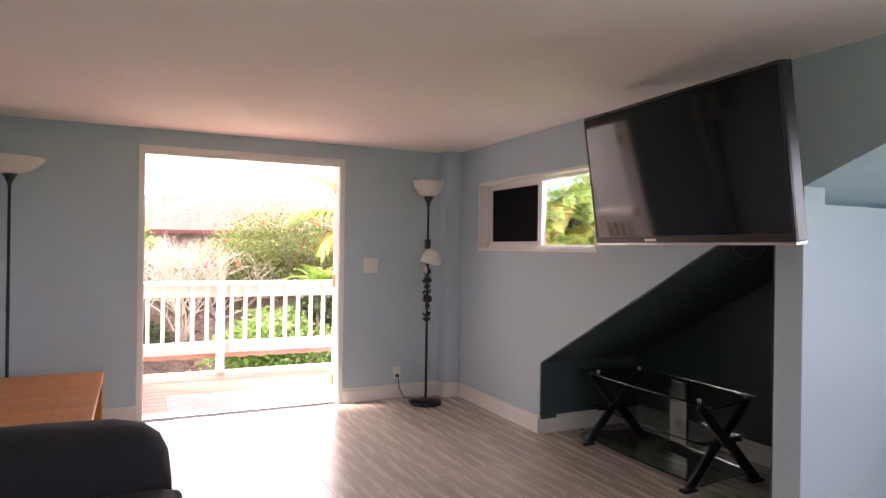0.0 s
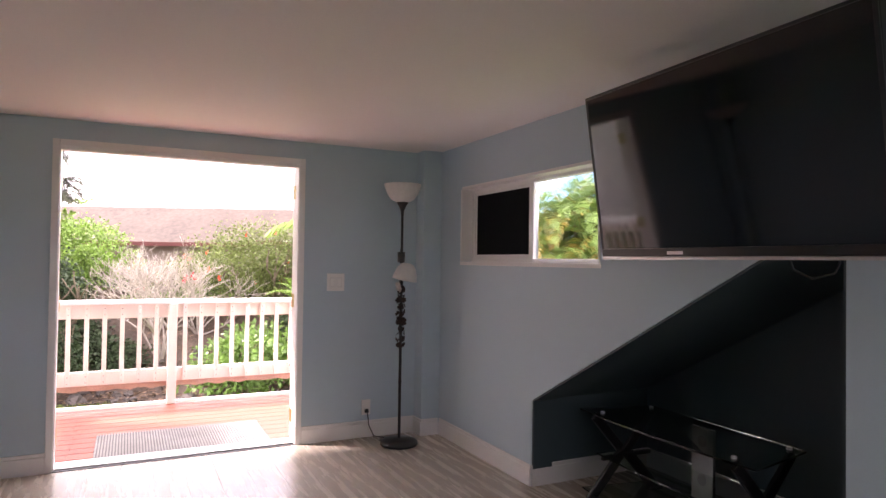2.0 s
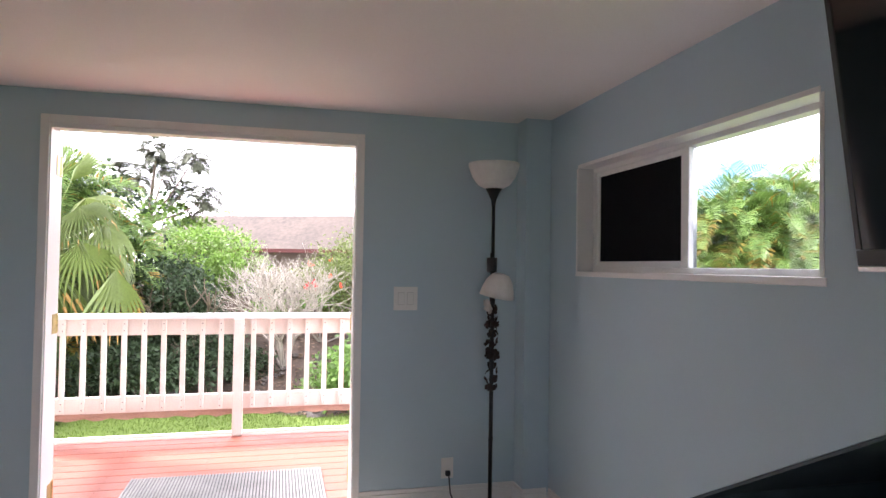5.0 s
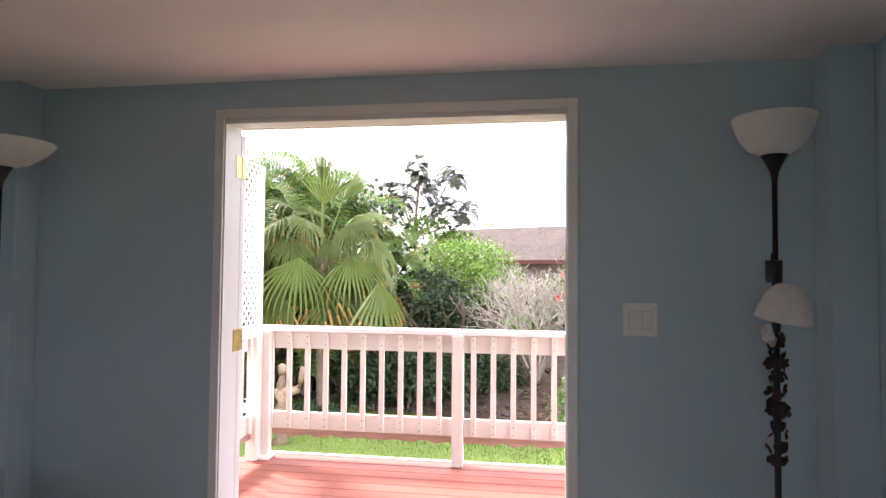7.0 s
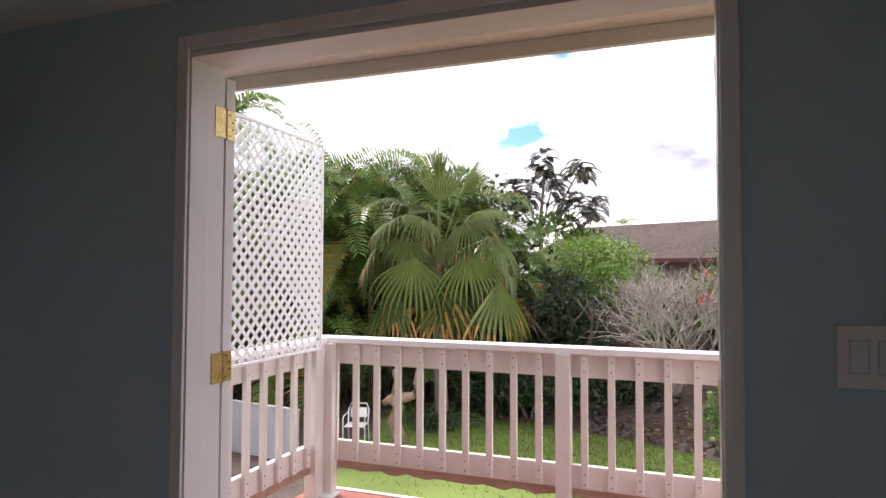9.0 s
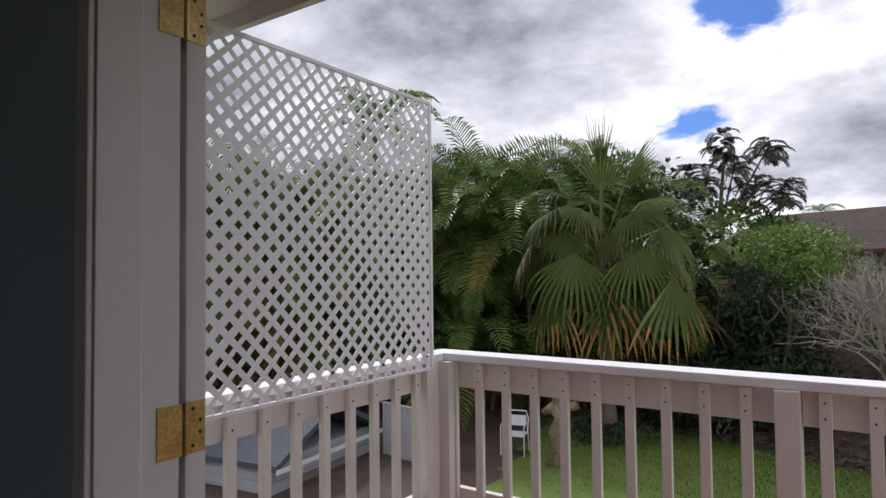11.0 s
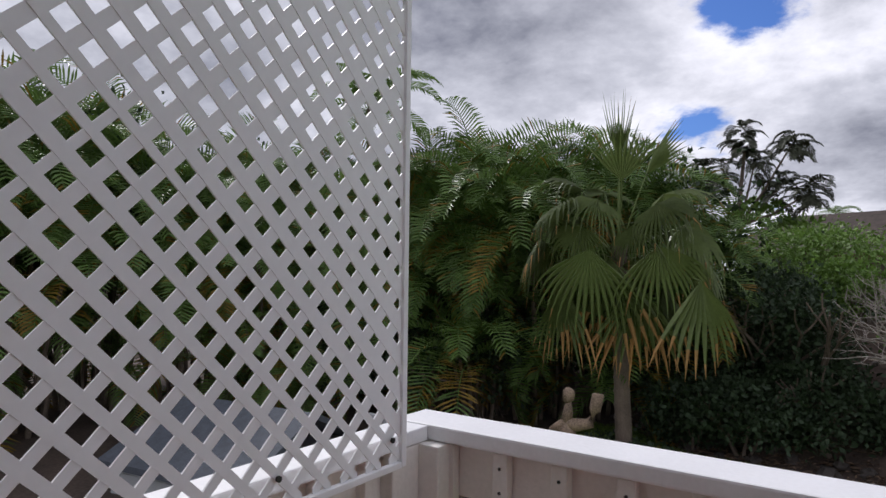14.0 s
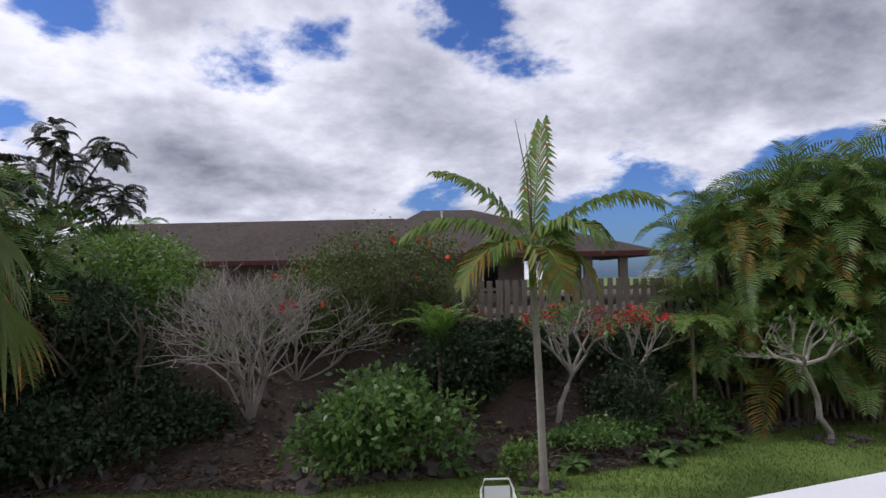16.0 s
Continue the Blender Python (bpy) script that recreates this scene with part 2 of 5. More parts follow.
BUSHM = material("green_shrub_leaf", (0.135, 0.235, 0.06), 0.42, vary=0.6, scale=2, fine=20, bump=0.0, island=0.9, through_leaf=0.38)
BUSHO = material("olive_hibiscus_leaf", (0.125, 0.16, 0.05), 0.5, vary=0.55, scale=2, fine=20, bump=0.0, island=0.9, spec=0.3, through_leaf=0.3)
BUSHL = material("bright_lime_shrub_leaf", (0.145, 0.25, 0.045), 0.5, vary=0.45, scale=2, fine=20, bump=0.0, island=0.9, through_leaf=0.3)
UMBL = material("dark_umbrella_tree_leaf", (0.07, 0.076, 0.05), 0.6, spec=0.2, vary=0.5, scale=2, fine=20, bump=0.0, island=0.9, through_leaf=0.1)
RED = material("red_flower_petal", (0.5, 0.02, 0.03), 0.6, vary=0.3, island=0.5)
CORAL = material("coral_hibiscus_petal", (0.8, 0.1, 0.05), 0.6, vary=0.3, island=0.5)
BARK = material("grey_brown_bark", (0.17, 0.13, 0.10), 0.9, vary=0.35, scale=4, fine=40, bump=0.6)
PALEBARK = material("pale_frangipani_bark", (0.32, 0.28, 0.25), 0.8, vary=0.25, scale=6, fine=50, bump=0.3)
STONE = material("pale_weathered_carving", (0.24, 0.17, 0.12), 0.8, vary=0.65, scale=5, fine=40, bump=0.5)
CHAIRW = material("white_resin_chair", (0.75, 0.75, 0.74), 0.45, vary=0.04)
WATER = material("blue_ocean", (0.03, 0.13, 0.30), 0.25, vary=0.15, scale=0.01, fine=0.1, bump=0.0)

# ---- mesh helpers ----


def box(bm, x0, y0, z0, x1, y1, z1, bevel=0.0):
    made = bmesh.ops.create_cube(bm, size=1.0, matrix=Matrix.Translation(((x0 + x1) / 2, (y0 + y1) / 2, (z0 + z1) / 2)) @ Matrix.Diagonal((x1 - x0, y1 - y0, z1 - z0, 1)))
    if bevel:
        edges = list({e for v in made["verts"] for e in v.link_edges})
        bmesh.ops.bevel(bm, geom=edges, offset=bevel, segments=2, affect="EDGES", profile=0.6)
    return bm


def mesh_from(bm, name, mat):
    me = bpy.data.meshes.new(name)
    bm.normal_update()
    bm.to_mesh(me)
    bm.free()
    for m in (mat if isinstance(mat, (list, tuple)) else [mat]):
        me.materials.append(m)
    return me


def part(name, bm, mat, parent=None, label="", smooth=False):
    """One mesh object, under a thing or a part."""
    me = bm if isinstance(bm, bpy.types.Mesh) else mesh_from(bm, name, mat)
    if smooth:
        me.polygons.foreach_set("use_smooth", [True] * len(me.polygons))
    ob = new(name, me)
    if parent:
        ob.parent = parent
    if label:
        ob["label"] = label
    return ob


def thing(name, label, category, place=(0, 0, 0), turn=0.0, group="", kind=""):
    ob = new(name)
    ob.empty_display_size = 0.1
    ob.matrix_world = pose(*place, 0, 0, turn)
    return tagged(ob, label, category, group, kind)


def bx(*a, bevel=0.0):
    return box(bmesh.new(), *a, bevel=bevel)


def lathe(profile, segments=32, bm=None, origin=(0, 0, 0)):
    bm = bm or bmesh.new()
    rings = []
    for r, z in profile:
        rings.append([bm.verts.new((origin[0] + r * math.cos(2 * math.pi * k / segments), origin[1] + r * math.sin(2 * math.pi * k / segments), origin[2] + z)) for k in range(segments)])
    for a, b in zip(rings, rings[1:]):
        for k in range(segments):
            bm.faces.new((a[k], a[(k + 1) % segments], b[(k + 1) % segments], b[k]))
    return bm


def tube_into(bm, points, radii, sides=8):
    """A tapered tube along a line of points."""
    pts = [Vector(p) for p in points]
    rings = []
    for i, p in enumerate(pts):
        d = (pts[min(i + 1, len(pts) - 1)] - pts[max(i - 1, 0)]).normalized()
        u = d.cross(Vector((0.31, 0.2, 0.93)) if abs(d.z) < 0.9 else Vector((1, 0.1, 0))).normalized()
        v = d.cross(u)
        rings.append([bm.verts.new(p + radii[i] * (math.cos(2 * math.pi * k / sides) * u + math.sin(2 * math.pi * k / sides) * v)) for k in range(sides)])
    for a, b in zip(rings, rings[1:]):
        for k in range(sides):
            bm.faces.new((a[k], a[(k + 1) % sides], b[(k + 1) % sides], b[k]))
    bm.faces.new(rings[0][::-1])
    bm.faces.new(rings[-1])
    return bm


def raw_mesh(name, verts, faces, mat):
    me = bpy.data.meshes.new(name)
    me.from_pydata([tuple(map(float, v)) for v in verts], [], faces)
    for m in (mat if isinstance(mat, (list, tuple)) else [mat]):
        me.materials.append(m)
    me.update()
    return me


def prism(bm, outline, axis, lo, hi):
    """A flat outline pushed along an axis; the outline gives the other two coordinates in order."""
    def at(a, b, w):
        return {"x": (w, a, b), "y": (a, w, b), "z": (a, b, w)}[axis]
    one = [bm.verts.new(at(a, b, lo)) for a, b in outline]
    two = [bm.verts.new(at(a, b, hi)) for a, b in outline]
    bm.faces.new(one)
    bm.faces.new(two[::-1])
    for k in range(len(one)):
        j = (k + 1) % len(one)
        bm.faces.new((one[j], one[k], two[k], two[j]))
    bmesh.ops.recalc_face_normals(bm, faces=bm.faces[:])
    return bm


def structure(name, bm, mat, label, category):
    return tagged(part(name, bm, mat), label, category, kind="structure")


# ---- the room ----
CEILING, WY, WX, LX, BY = 2.222, 3.75, 2.79, -0.90, -4.0     # ceiling height, door wall, side wall, other side wall, back wall
WT = 0.145                                                   # outer wall thickness
DX0, DX1, DTOP = 0.155, 1.708, 2.066                         # door opening
WINY0, WINY1, WINZ0, WINZ1 = 1.725, 3.267, 1.352, 1.895      # window opening
RAKE = 0.554                                                 # slope of the stair underside
DECKZ = -0.058


def rake(y):
    return 0.52 + RAKE * (2.325 - y)


w = bmesh.new()
box(w, LX - WT, WY, -0.25, DX0, WY + WT, 2.6)
box(w, DX1, WY, -0.25, WX + WT, WY + WT, 2.6)
box(w, DX0, WY, DTOP, DX1, WY + WT, 2.6)
box(w, DX0, WY, -0.25, DX1, WY + WT, -0.02)
structure("wall_north", w, WALL, "blue-grey painted wall with the double door opening", "wall")

w = bmesh.new()
box(w, WX, WINY1, 0, WX + WT, WY, 2.5)
box(w, WX, WINY0, WINZ1, WX + WT, WINY1, 2.5)
box(w, WX, 2.325, 0, WX + WT, WINY1, WINZ0)
box(w, WX, 0.437, WINZ1, WX + WT, WINY0, 2.5)
prism(w, [(2.325, 0.52), (2.325, WINZ0), (2.325 - (WINZ0 - 0.52) / RAKE, WINZ0)], "x", WX, WX + WT)
yk = 2.325 - (WINZ0 - 0.52) / RAKE
prism(w, [(WINY0, WINZ0), (WINY0, WINZ1), (0.437, WINZ1), (0.437, rake(0.437)), (yk, WINZ0)], "x", WX, WX + WT)
box(w, WX, 0.30, 0, WX + WT, 0.437, 2.5)
prism(w, [(0.30, rake(0.30)), (0.30, 2.5), (-1.5, 2.5), (-1.5, 2.4)], "x", WX, WX + WT)
box(w, WX, BY, 0, WX + WT, -1.5, 2.5)
structure("wall_east", w, WALL, "blue-grey painted side wall with window and raked alcove", "wall")

w = bmesh.new()
box(w, LX - WT, BY, 0, LX, WY, 2.5)
structure("wall_west", w, WALL, "plain blue-grey painted side wall", "wall")
# unseen back wall; its window opening is made up
w = bmesh.new()
for x0, x1, z0, z1 in ((LX - WT, 0.4, 0, 2.5), (2.0, 4.1, 0, 2.5), (0.4, 2.0, 0, 0.95), (0.4, 2.0, 1.95, 2.5)):
    box(w, x0, BY - WT, z0, x1, BY, z1)
structure("wall_south", w, WALL, "plain blue-grey painted back wall with an invented, unseen window opening", "wall")
structure("column_east", bx(2.635, 3.608, 0, WX - 0.002, WY - 0.002, CEILING), WALL, "blue-grey boxed-in corner column", "column")
structure("column_west", bx(LX + 0.002, 3.605, 0, -0.752, WY - 0.002, CEILING), WALL, "blue-grey boxed-in corner column", "column")
structure("ceiling", bx(LX - WT, BY - WT, CEILING, WX + 0.01, WY, 2.45), CEIL, "plain off-white painted ceiling", "ceiling")
structure("subfloor", bx(LX - WT, BY - WT, -0.2, 4.1, WY, -0.012), BLACK, "dark floor under the planks", "floor")

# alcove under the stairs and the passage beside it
structure("alcove_back_wall", bx(3.72, 0.437, 0, 3.86, 2.325, 1.7), ALCOVE, "back wall of the stair alcove, teal with its shade painted in", "wall")
structure("alcove_side_wall", bx(WX + WT, 2.325, 0, 3.86, 2.46, 0.6), ALCOVE, "low end wall of the stair alcove, teal with its shade painted in", "wall")
structure("alcove_partition", bx(WX + WT, 0.30, 0, 4.0, 0.437, rake(0.437)), WALL, "blue-grey partition beside the stair alcove", "wall")
w = bmesh.new()
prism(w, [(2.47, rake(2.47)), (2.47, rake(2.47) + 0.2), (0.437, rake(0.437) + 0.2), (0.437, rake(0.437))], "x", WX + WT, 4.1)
structure("alcove_soffit", w, ALCOVE, "raked underside of the stairs over the alcove, teal with its shade painted in", "ceiling")
structure("alcove_lining", bx(WX + WT, 0.4375, 0, 3.72, 0.449, rake(0.449) - 0.004), ALCOVE, "inner side of the alcove partition, teal with its shade painted in", "wall")
# thin linings, added so the cut edge of the wall reads dark
structure("alcove_reveal_1", bx(WX + 0.004, 2.313, 0, WX + WT - 0.001, 2.3245, 0.515), ALCOVE, "thin lining added to darken the edge of the alcove opening", "reveal")
w = bmesh.new()
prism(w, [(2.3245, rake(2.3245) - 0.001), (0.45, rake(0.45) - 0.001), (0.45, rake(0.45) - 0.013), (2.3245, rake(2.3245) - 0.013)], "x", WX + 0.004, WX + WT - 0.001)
structure("alcove_reveal_2", w, ALCOVE, "thin raked lining added to darken the edge of the alcove opening", "reveal")
structure("alcove_reveal_3", bx(WX + 0.004, 0.4375, 0, WX + WT - 0.001, 0.449, rake(0.449) - 0.014), ALCOVE, "thin lining added to darken the edge of the alcove opening", "reveal")
w = bmesh.new()
prism(w, [(0.436, rake(0.436)), (0.436, rake(0.436) + 0.2), (-1.5, rake(-1.5) + 0.2), (-1.5, rake(-1.5))], "x", WX + WT, 4.1)
structure("stair_soffit", w, WALL, "blue-grey raked underside of the stairs", "ceiling")
w = bmesh.new()
for y0, y1, z0, z1 in ((BY, -1.7, 0, 2.6), (-0.7, 0.30, 0, 2.6), (-1.7, -0.7, 0, 0.95), (-1.7, -0.7, 1.95, 2.6)):
    box(w, 3.96, y0, z0, 4.1, y1, z1)
structure("passage_wall", w, WALL, "blue-grey passage wall with a window", "wall")
structure("passage_ceiling", bx(WX + 0.01, BY - WT, 2.5, 4.1, -1.5, 2.6), CEIL, "white passage ceiling", "ceiling")


def skirting(name, x0, y0, x1, y1):
    """A baseboard run with a stepped and chamfered top, 11 mm proud of its wall."""
    t = bmesh.new()
    box(t, min(x0, x1), min(y0, y1), 0, max(x0, x1), max(y0, y1), 0.105, 0.002)
    gx, gy = (0.004, 0) if abs(x1 - x0) < abs(y1 - y0) else (0, 0.004)
    box(t, min(x0, x1) + gx, min(y0, y1) + gy, 0.1055, max(x0, x1) - gx * 0, max(y0, y1) - gy * 0, 0.128, 0.003)
    return structure(name, t, TRIM, "white painted baseboard along the wall", "baseboard")


B = 0.014
skirting("baseboard_1", -0.752, WY - B, DX0 - 0.024, WY)
skirting("baseboard_2", DX1 + 0.024, WY - B, 2.635, WY)
skirting("baseboard_3", 2.635 - B, 3.608 - B, 2.635, WY - B)
skirting("baseboard_4", 2.635, 3.608 - B, WX - B, 3.608)
skirting("baseboard_5", WX - B, 2.325, WX, 3.608 - B)
skirting("baseboard_6", 3.72 - B, 0.437, 3.72, 2.325)
skirting("baseboard_7", WX, 2.325 - B, 3.72 - B, 2.325)
skirting("baseboard_8", LX, BY, LX + B, 3.605)

# door casing and threshold
FY = WY - 0.012
w = bmesh.new()
box(w, DX0 - 0.024, FY, 0, DX0 + 0.018, WY, DTOP + 0.03, 0.004)
structure("door_trim_1", w, TRIM, "white painted door casing", "door trim")
w = bmesh.new()
box(w, DX1 - 0.018, FY, 0, DX1 + 0.024, WY, DTOP + 0.03, 0.004)
structure("door_trim_2", w, TRIM, "white painted door casing", "door trim")
w = bmesh.new()
box(w, DX0 + 0.0185, FY, DTOP - 0.013, DX1 - 0.0185, WY, DTOP + 0.03, 0.004)
structure("door_trim_3", w, TRIM, "white painted head casing over the door", "door trim")
for name, x0, x1 in (("door_jamb_1", DX0, DX0 + 0.015), ("door_jamb_2", DX1 - 0.015, DX1)):
    w = bmesh.new()
    box(w, x0, WY + 0.001, 0.0, x1, WY + WT + 0.02, DTOP - 0.001, 0.002)
    s0, s1 = (x1, x1 + 0.008) if name.endswith("1") else (x0 - 0.008, x0)
    box(w, s0, WY + 0.001, 0.0, s1, WY + 0.085, DTOP - 0.03, 0.002)
    structure(name, w, TRIM, "white door jamb with a stop strip", "door jamb")
w = bmesh.new()
box(w, DX0 + 0.015, WY + 0.001, DTOP - 0.021, DX1 - 0.015, WY + WT + 0.02, DTOP - 0.001, 0.002)
box(w, DX0 + 0.015, WY + 0.001, DTOP - 0.034, DX1 - 0.015, WY + 0.085, DTOP - 0.021, 0.002)
structure("door_head_jamb", w, TRIM, "white door head jamb with a stop strip", "door jamb")
w = bmesh.new()
box(w, DX0 + 0.015, WY - 0.005, -0.012, DX1 - 0.015, WY + 0.03, 0.004, 0.003)
structure("threshold_strip", w, BLACK, "black rubber strip along the door sill", "threshold")
w = bmesh.new()
box(w, DX0 + 0.015, WY + 0.031, -0.02, DX1 - 0.015, WY + WT + 0.03, 0.012, 0.004)
structure("threshold", w, SILVER, "pale metal door threshold", "threshold")


def door_leaf(name, hinge_x, way):
    """A white outward door folded back flat on the outside wall; way is the side it lies on."""
    d = thing(name, "white door leaf folded back against the outside wall", "door", (hinge_x, WY + WT + 0.038, 0), kind="structure")
    width, z0, z1 = 0.745, 0.02, DTOP - 0.045
    a, b = sorted((0.0, way * width))
    p = bmesh.new()
    box(p, a, 0, z0, b, 0.045, z1, 0.003)
    part("door_panel", p, TRIM, d)
    p = bmesh.new()
    a2, b2 = sorted((way * 0.12, way * (width - 0.12)))
    box(p, a2, 0.046, 0.35, b2, 0.05, z1 - 0.2, 0.002)
    part("glazing", p, SCREEN, d, "dark glass pane")
    for hz in (0.18, 1.045, 1.86):
        p = bmesh.new()
        box(p, -way * 0.002 - 0.0015, 0.003, hz - 0.05, -way * 0.002 + 0.0015, 0.041, hz + 0.05)
        tube_into(p, [(-way * 0.006, -0.006, hz - 0.051), (-way * 0.006, -0.006, hz + 0.051)], [0.0065, 0.0065], 10)
        box(p, -way * 0.0085 - 0.0012, -0.064, hz - 0.05, -way * 0.0085 + 0.0012, -0.013, hz + 0.05)
        h = part("hinge", p, BRASS, d, "aged brass hinge")
        p = bmesh.new()
        for k in (-0.036, -0.012, 0.012, 0.036):
            tube_into(p, [(-way * 0.0034, 0.022 + 0.008 * (1 if k * k < 0.0005 else -1), hz + k), (-way * 0.0044, 0.022 + 0.008 * (1 if k * k < 0.0005 else -1), hz + k)], [0.004, 0.004], 8)
        part("screw", p, CORD, h)["kind"] = "stuff"
    return d


door_leaf("door_1", DX0 + 0.008, -1)
door_leaf("door_2", DX1 - 0.008, 1)

# window in the side wall
win = thing("window_1", "white sliding window, one half boarded black", "window", (WX + 0.085, 0, 0), kind="structure")
YM = 0.5 * (WINY0 + WINY1) - 0.03
p = bmesh.new()
box(p, 0, WINY0, WINZ0, 0.055, WINY1, WINZ0 + 0.028, 0.003)
box(p, 0, WINY0, WINZ1 - 0.025, 0.055, WINY1, WINZ1, 0.003)
box(p, 0, WINY1 - 0.03, WINZ0 + 0.028, 0.055, WINY1, WINZ1 - 0.025, 0.003)
box(p, 0, WINY0, WINZ0 + 0.028, 0.055, WINY0 + 0.03, WINZ1 - 0.025, 0.003)
part("window_frame", p, PVC, win)
p = bmesh.new()
a, b, c, d = YM, WINY1 - 0.03, WINZ0 + 0.028, WINZ1 - 0.025
box(p, 0.006, a, c, 0.03, a + 0.05, d, 0.003)
box(p, 0.006, b - 0.03, c, 0.03, b, d, 0.003)
box(p, 0.006, a + 0.05, c, 0.03, b - 0.03, c + 0.028, 0.003)
box(p, 0.006, a + 0.05, d - 0.026, 0.03, b - 0.03, d, 0.003)
part("sash", p, PVC, win)
part("boarded_pane", bx(0.014, a + 0.05, c + 0.028, 0.02, b - 0.03, d - 0.026), BLIND, win, "black board over the pane")
p = bmesh.new()
box(p, 0.031, YM + 0.005, c, 0.05, YM + 0.04, d, 0.003)
part("meeting_rail", p, SILVER, win)
pane = part("pane", bx(0.038, WINY0 + 0.03, c, 0.042, YM + 0.005, d), CLEAR, win)
pane.visible_shadow = False
w = bmesh.new()
for args in ((WX - 0.004, WINY0 - 0.02, WINZ0 - 0.022, WX + 0.085, WINY1 + 0.015, WINZ0 + 0.004), (WX - 0.003, WINY0, WINZ1 - 0.004, WX + 0.085, WINY1, WINZ1 + 0.015),
             (WX - 0.003, WINY1 - 0.004, WINZ0 + 0.005, WX + 0.085, WINY1 + 0.015, WINZ1 - 0.005), (WX - 0.003, WINY0 - 0.012, WINZ0 + 0.005, WX + 0.085, WINY0 + 0.004, WINZ1 - 0.005)):
    box(w, *args, 0.002)
structure("window_reveal", w, TRIM, "white painted window reveal and sill", "window reveal")

# ---- things in the room ----


def floor_lamp(place, label, reading_light):
    lamp = thing("floor_lamp", label, "floor lamp", place)
    part("base", lathe([(0.0, 0.0), (0.135, 0.0), (0.14, 0.008), (0.135, 0.03), (0.1, 0.042), (0.03, 0.05), (0.0, 0.05)], 36), BLACK, lamp, smooth=True)
    p = bmesh.new()
    tube_into(p, [(0, 0, 0.04), (0, 0, 1.03), (0, 0, 1.031), (0, 0, 1.76)], [0.011, 0.011, 0.0095, 0.0095], 14)
    for z in (0.45, 0.9):
        tube_into(p, [(0, 0, z), (0, 0, z + 0.02)], [0.013, 0.013], 14)
    part("pole", p, BLACK, lamp, smooth=True)
    part("socket_cup", lathe([(0.01, 1.70), (0.014, 1.73), (0.03, 1.765), (0.045, 1.79), (0.0, 1.795)], 24), BLACK, lamp, smooth=True)
    if not reading_light:
        part("shade", lathe([(0.0, 1.79), (0.05, 1.792), (0.10, 1.805), (0.165, 1.85), (0.20, 1.892), (0.197, 1.896), (0.16, 1.858), (0.09, 1.812), (0.0, 1.80)], 44), SHADE, lamp, "wide frosted white bowl shade", smooth=True)
    else:
        part("shade", lathe([(0.0, 1.79), (0.05, 1.792), (0.085, 1.81), (0.115, 1.85), (0.135, 1.905), (0.138, 1.925), (0.132, 1.925), (0.112, 1.858), (0.08, 1.818), (0.0, 1.80)], 40), SHADE, lamp, "frosted white bowl shade", smooth=True)
    if reading_light:
        p = bmesh.new()
        tube_into(p, [(-0.012, -0.02, 1.345), (-0.014, -0.025, 1.42)], [0.026, 0.028], 16)
        tube_into(p, [(0.03, 0.0, 1.30), (0, 0, 1.31), (-0.012, -0.02, 1.36)], [0.008, 0.01, 0.01], 10)
        tube_into(p, [(-0.02, -0.03, 1.42), (-0.022, -0.032, 1.445)], [0.005, 0.004], 8)
        tube_into(p, [(0, 0, 1.17), (0, 0, 1.28)], [0.014, 0.018], 12)
        part("reading_socket", p, BLACK, lamp, smooth=True)
        bell = part("reading_shade", lathe([(0.02, 0.125), (0.045, 0.118), (0.07, 0.085), (0.085, 0.04), (0.092, 0.0), (0.088, 0.0), (0.066, 0.08), (0.03, 0.115), (0.0, 0.118)], 32), SHADE, lamp, "small frosted white bell shade", smooth=True)
        bell.matrix_local = pose(0.012, -0.03, 1.215, 8, 9, 0)
        rng = random.Random(4)
        g = part("flower_garland", bmesh_flowers(rng), FLOWER, lamp, "dark fabric flower garland wound round the pole")
        p = bmesh.new()
        for k in range(6):
            blossom(p, Vector((-0.035 + rng.uniform(-0.02, 0.02), -0.03, 1.165 + rng.uniform(-0.035, 0.03))), 0.02, rng)
        part("pale_flower", p, PALEFLOWER, lamp, "pale fabric flower")
    return lamp


def blossom(p, at, size, rng):
    """Five cupped round petals."""
    axis = Vector((rng.uniform(-1, 1), rng.uniform(-1, 1), rng.uniform(-0.4, 0.6))).normalized()
    u = axis.orthogonal().normalized()
    for k in range(5):
        d = Matrix.Rotation(2 * math.pi * k / 5, 3, axis) @ u
        s = axis.cross(d)
        ring = [(0.0, 0.0, 0.0), (0.45, 0.4, 0.12), (0.85, 0.42, 0.28), (1.08, 0.0, 0.34), (0.85, -0.42, 0.28), (0.45, -0.4, 0.12)]
        p.faces.new([p.verts.new(at + size * (a * d + b * s + c * axis)) for a, b, c in ring])


def bmesh_flowers(rng):
    """Blooms in loose rings up the pole, with gaps between the rings."""
    p = bmesh.new()
    for k in range(11):
        z = 0.735 + 0.040 * k + rng.uniform(-0.006, 0.006)
        for j in range(3):
            ang = k * 1.1 + j * 2.1 + rng.uniform(-0.3, 0.3)
            blossom(p, Vector((0.024 * math.cos(ang), 0.024 * math.sin(ang), z + rng.uniform(-0.008, 0.008))), rng.uniform(0.019, 0.027), rng)
    tube_into(p, [(0.012, 0.0, 0.72), (-0.012, 0.006, 0.9), (0.012, 0.004, 1.05), (0.0, -0.013, 1.17)], [0.004] * 4, 6)
    return p


floor_lamp((2.392, 3.462, 0), "black floor lamp with white bowl shade, reading light and flower garland", True)
floor_lamp((-0.625, 3.39, 0), "black torchiere floor lamp with a white bowl shade", False)

# lamp cord to the socket
p = bmesh.new()
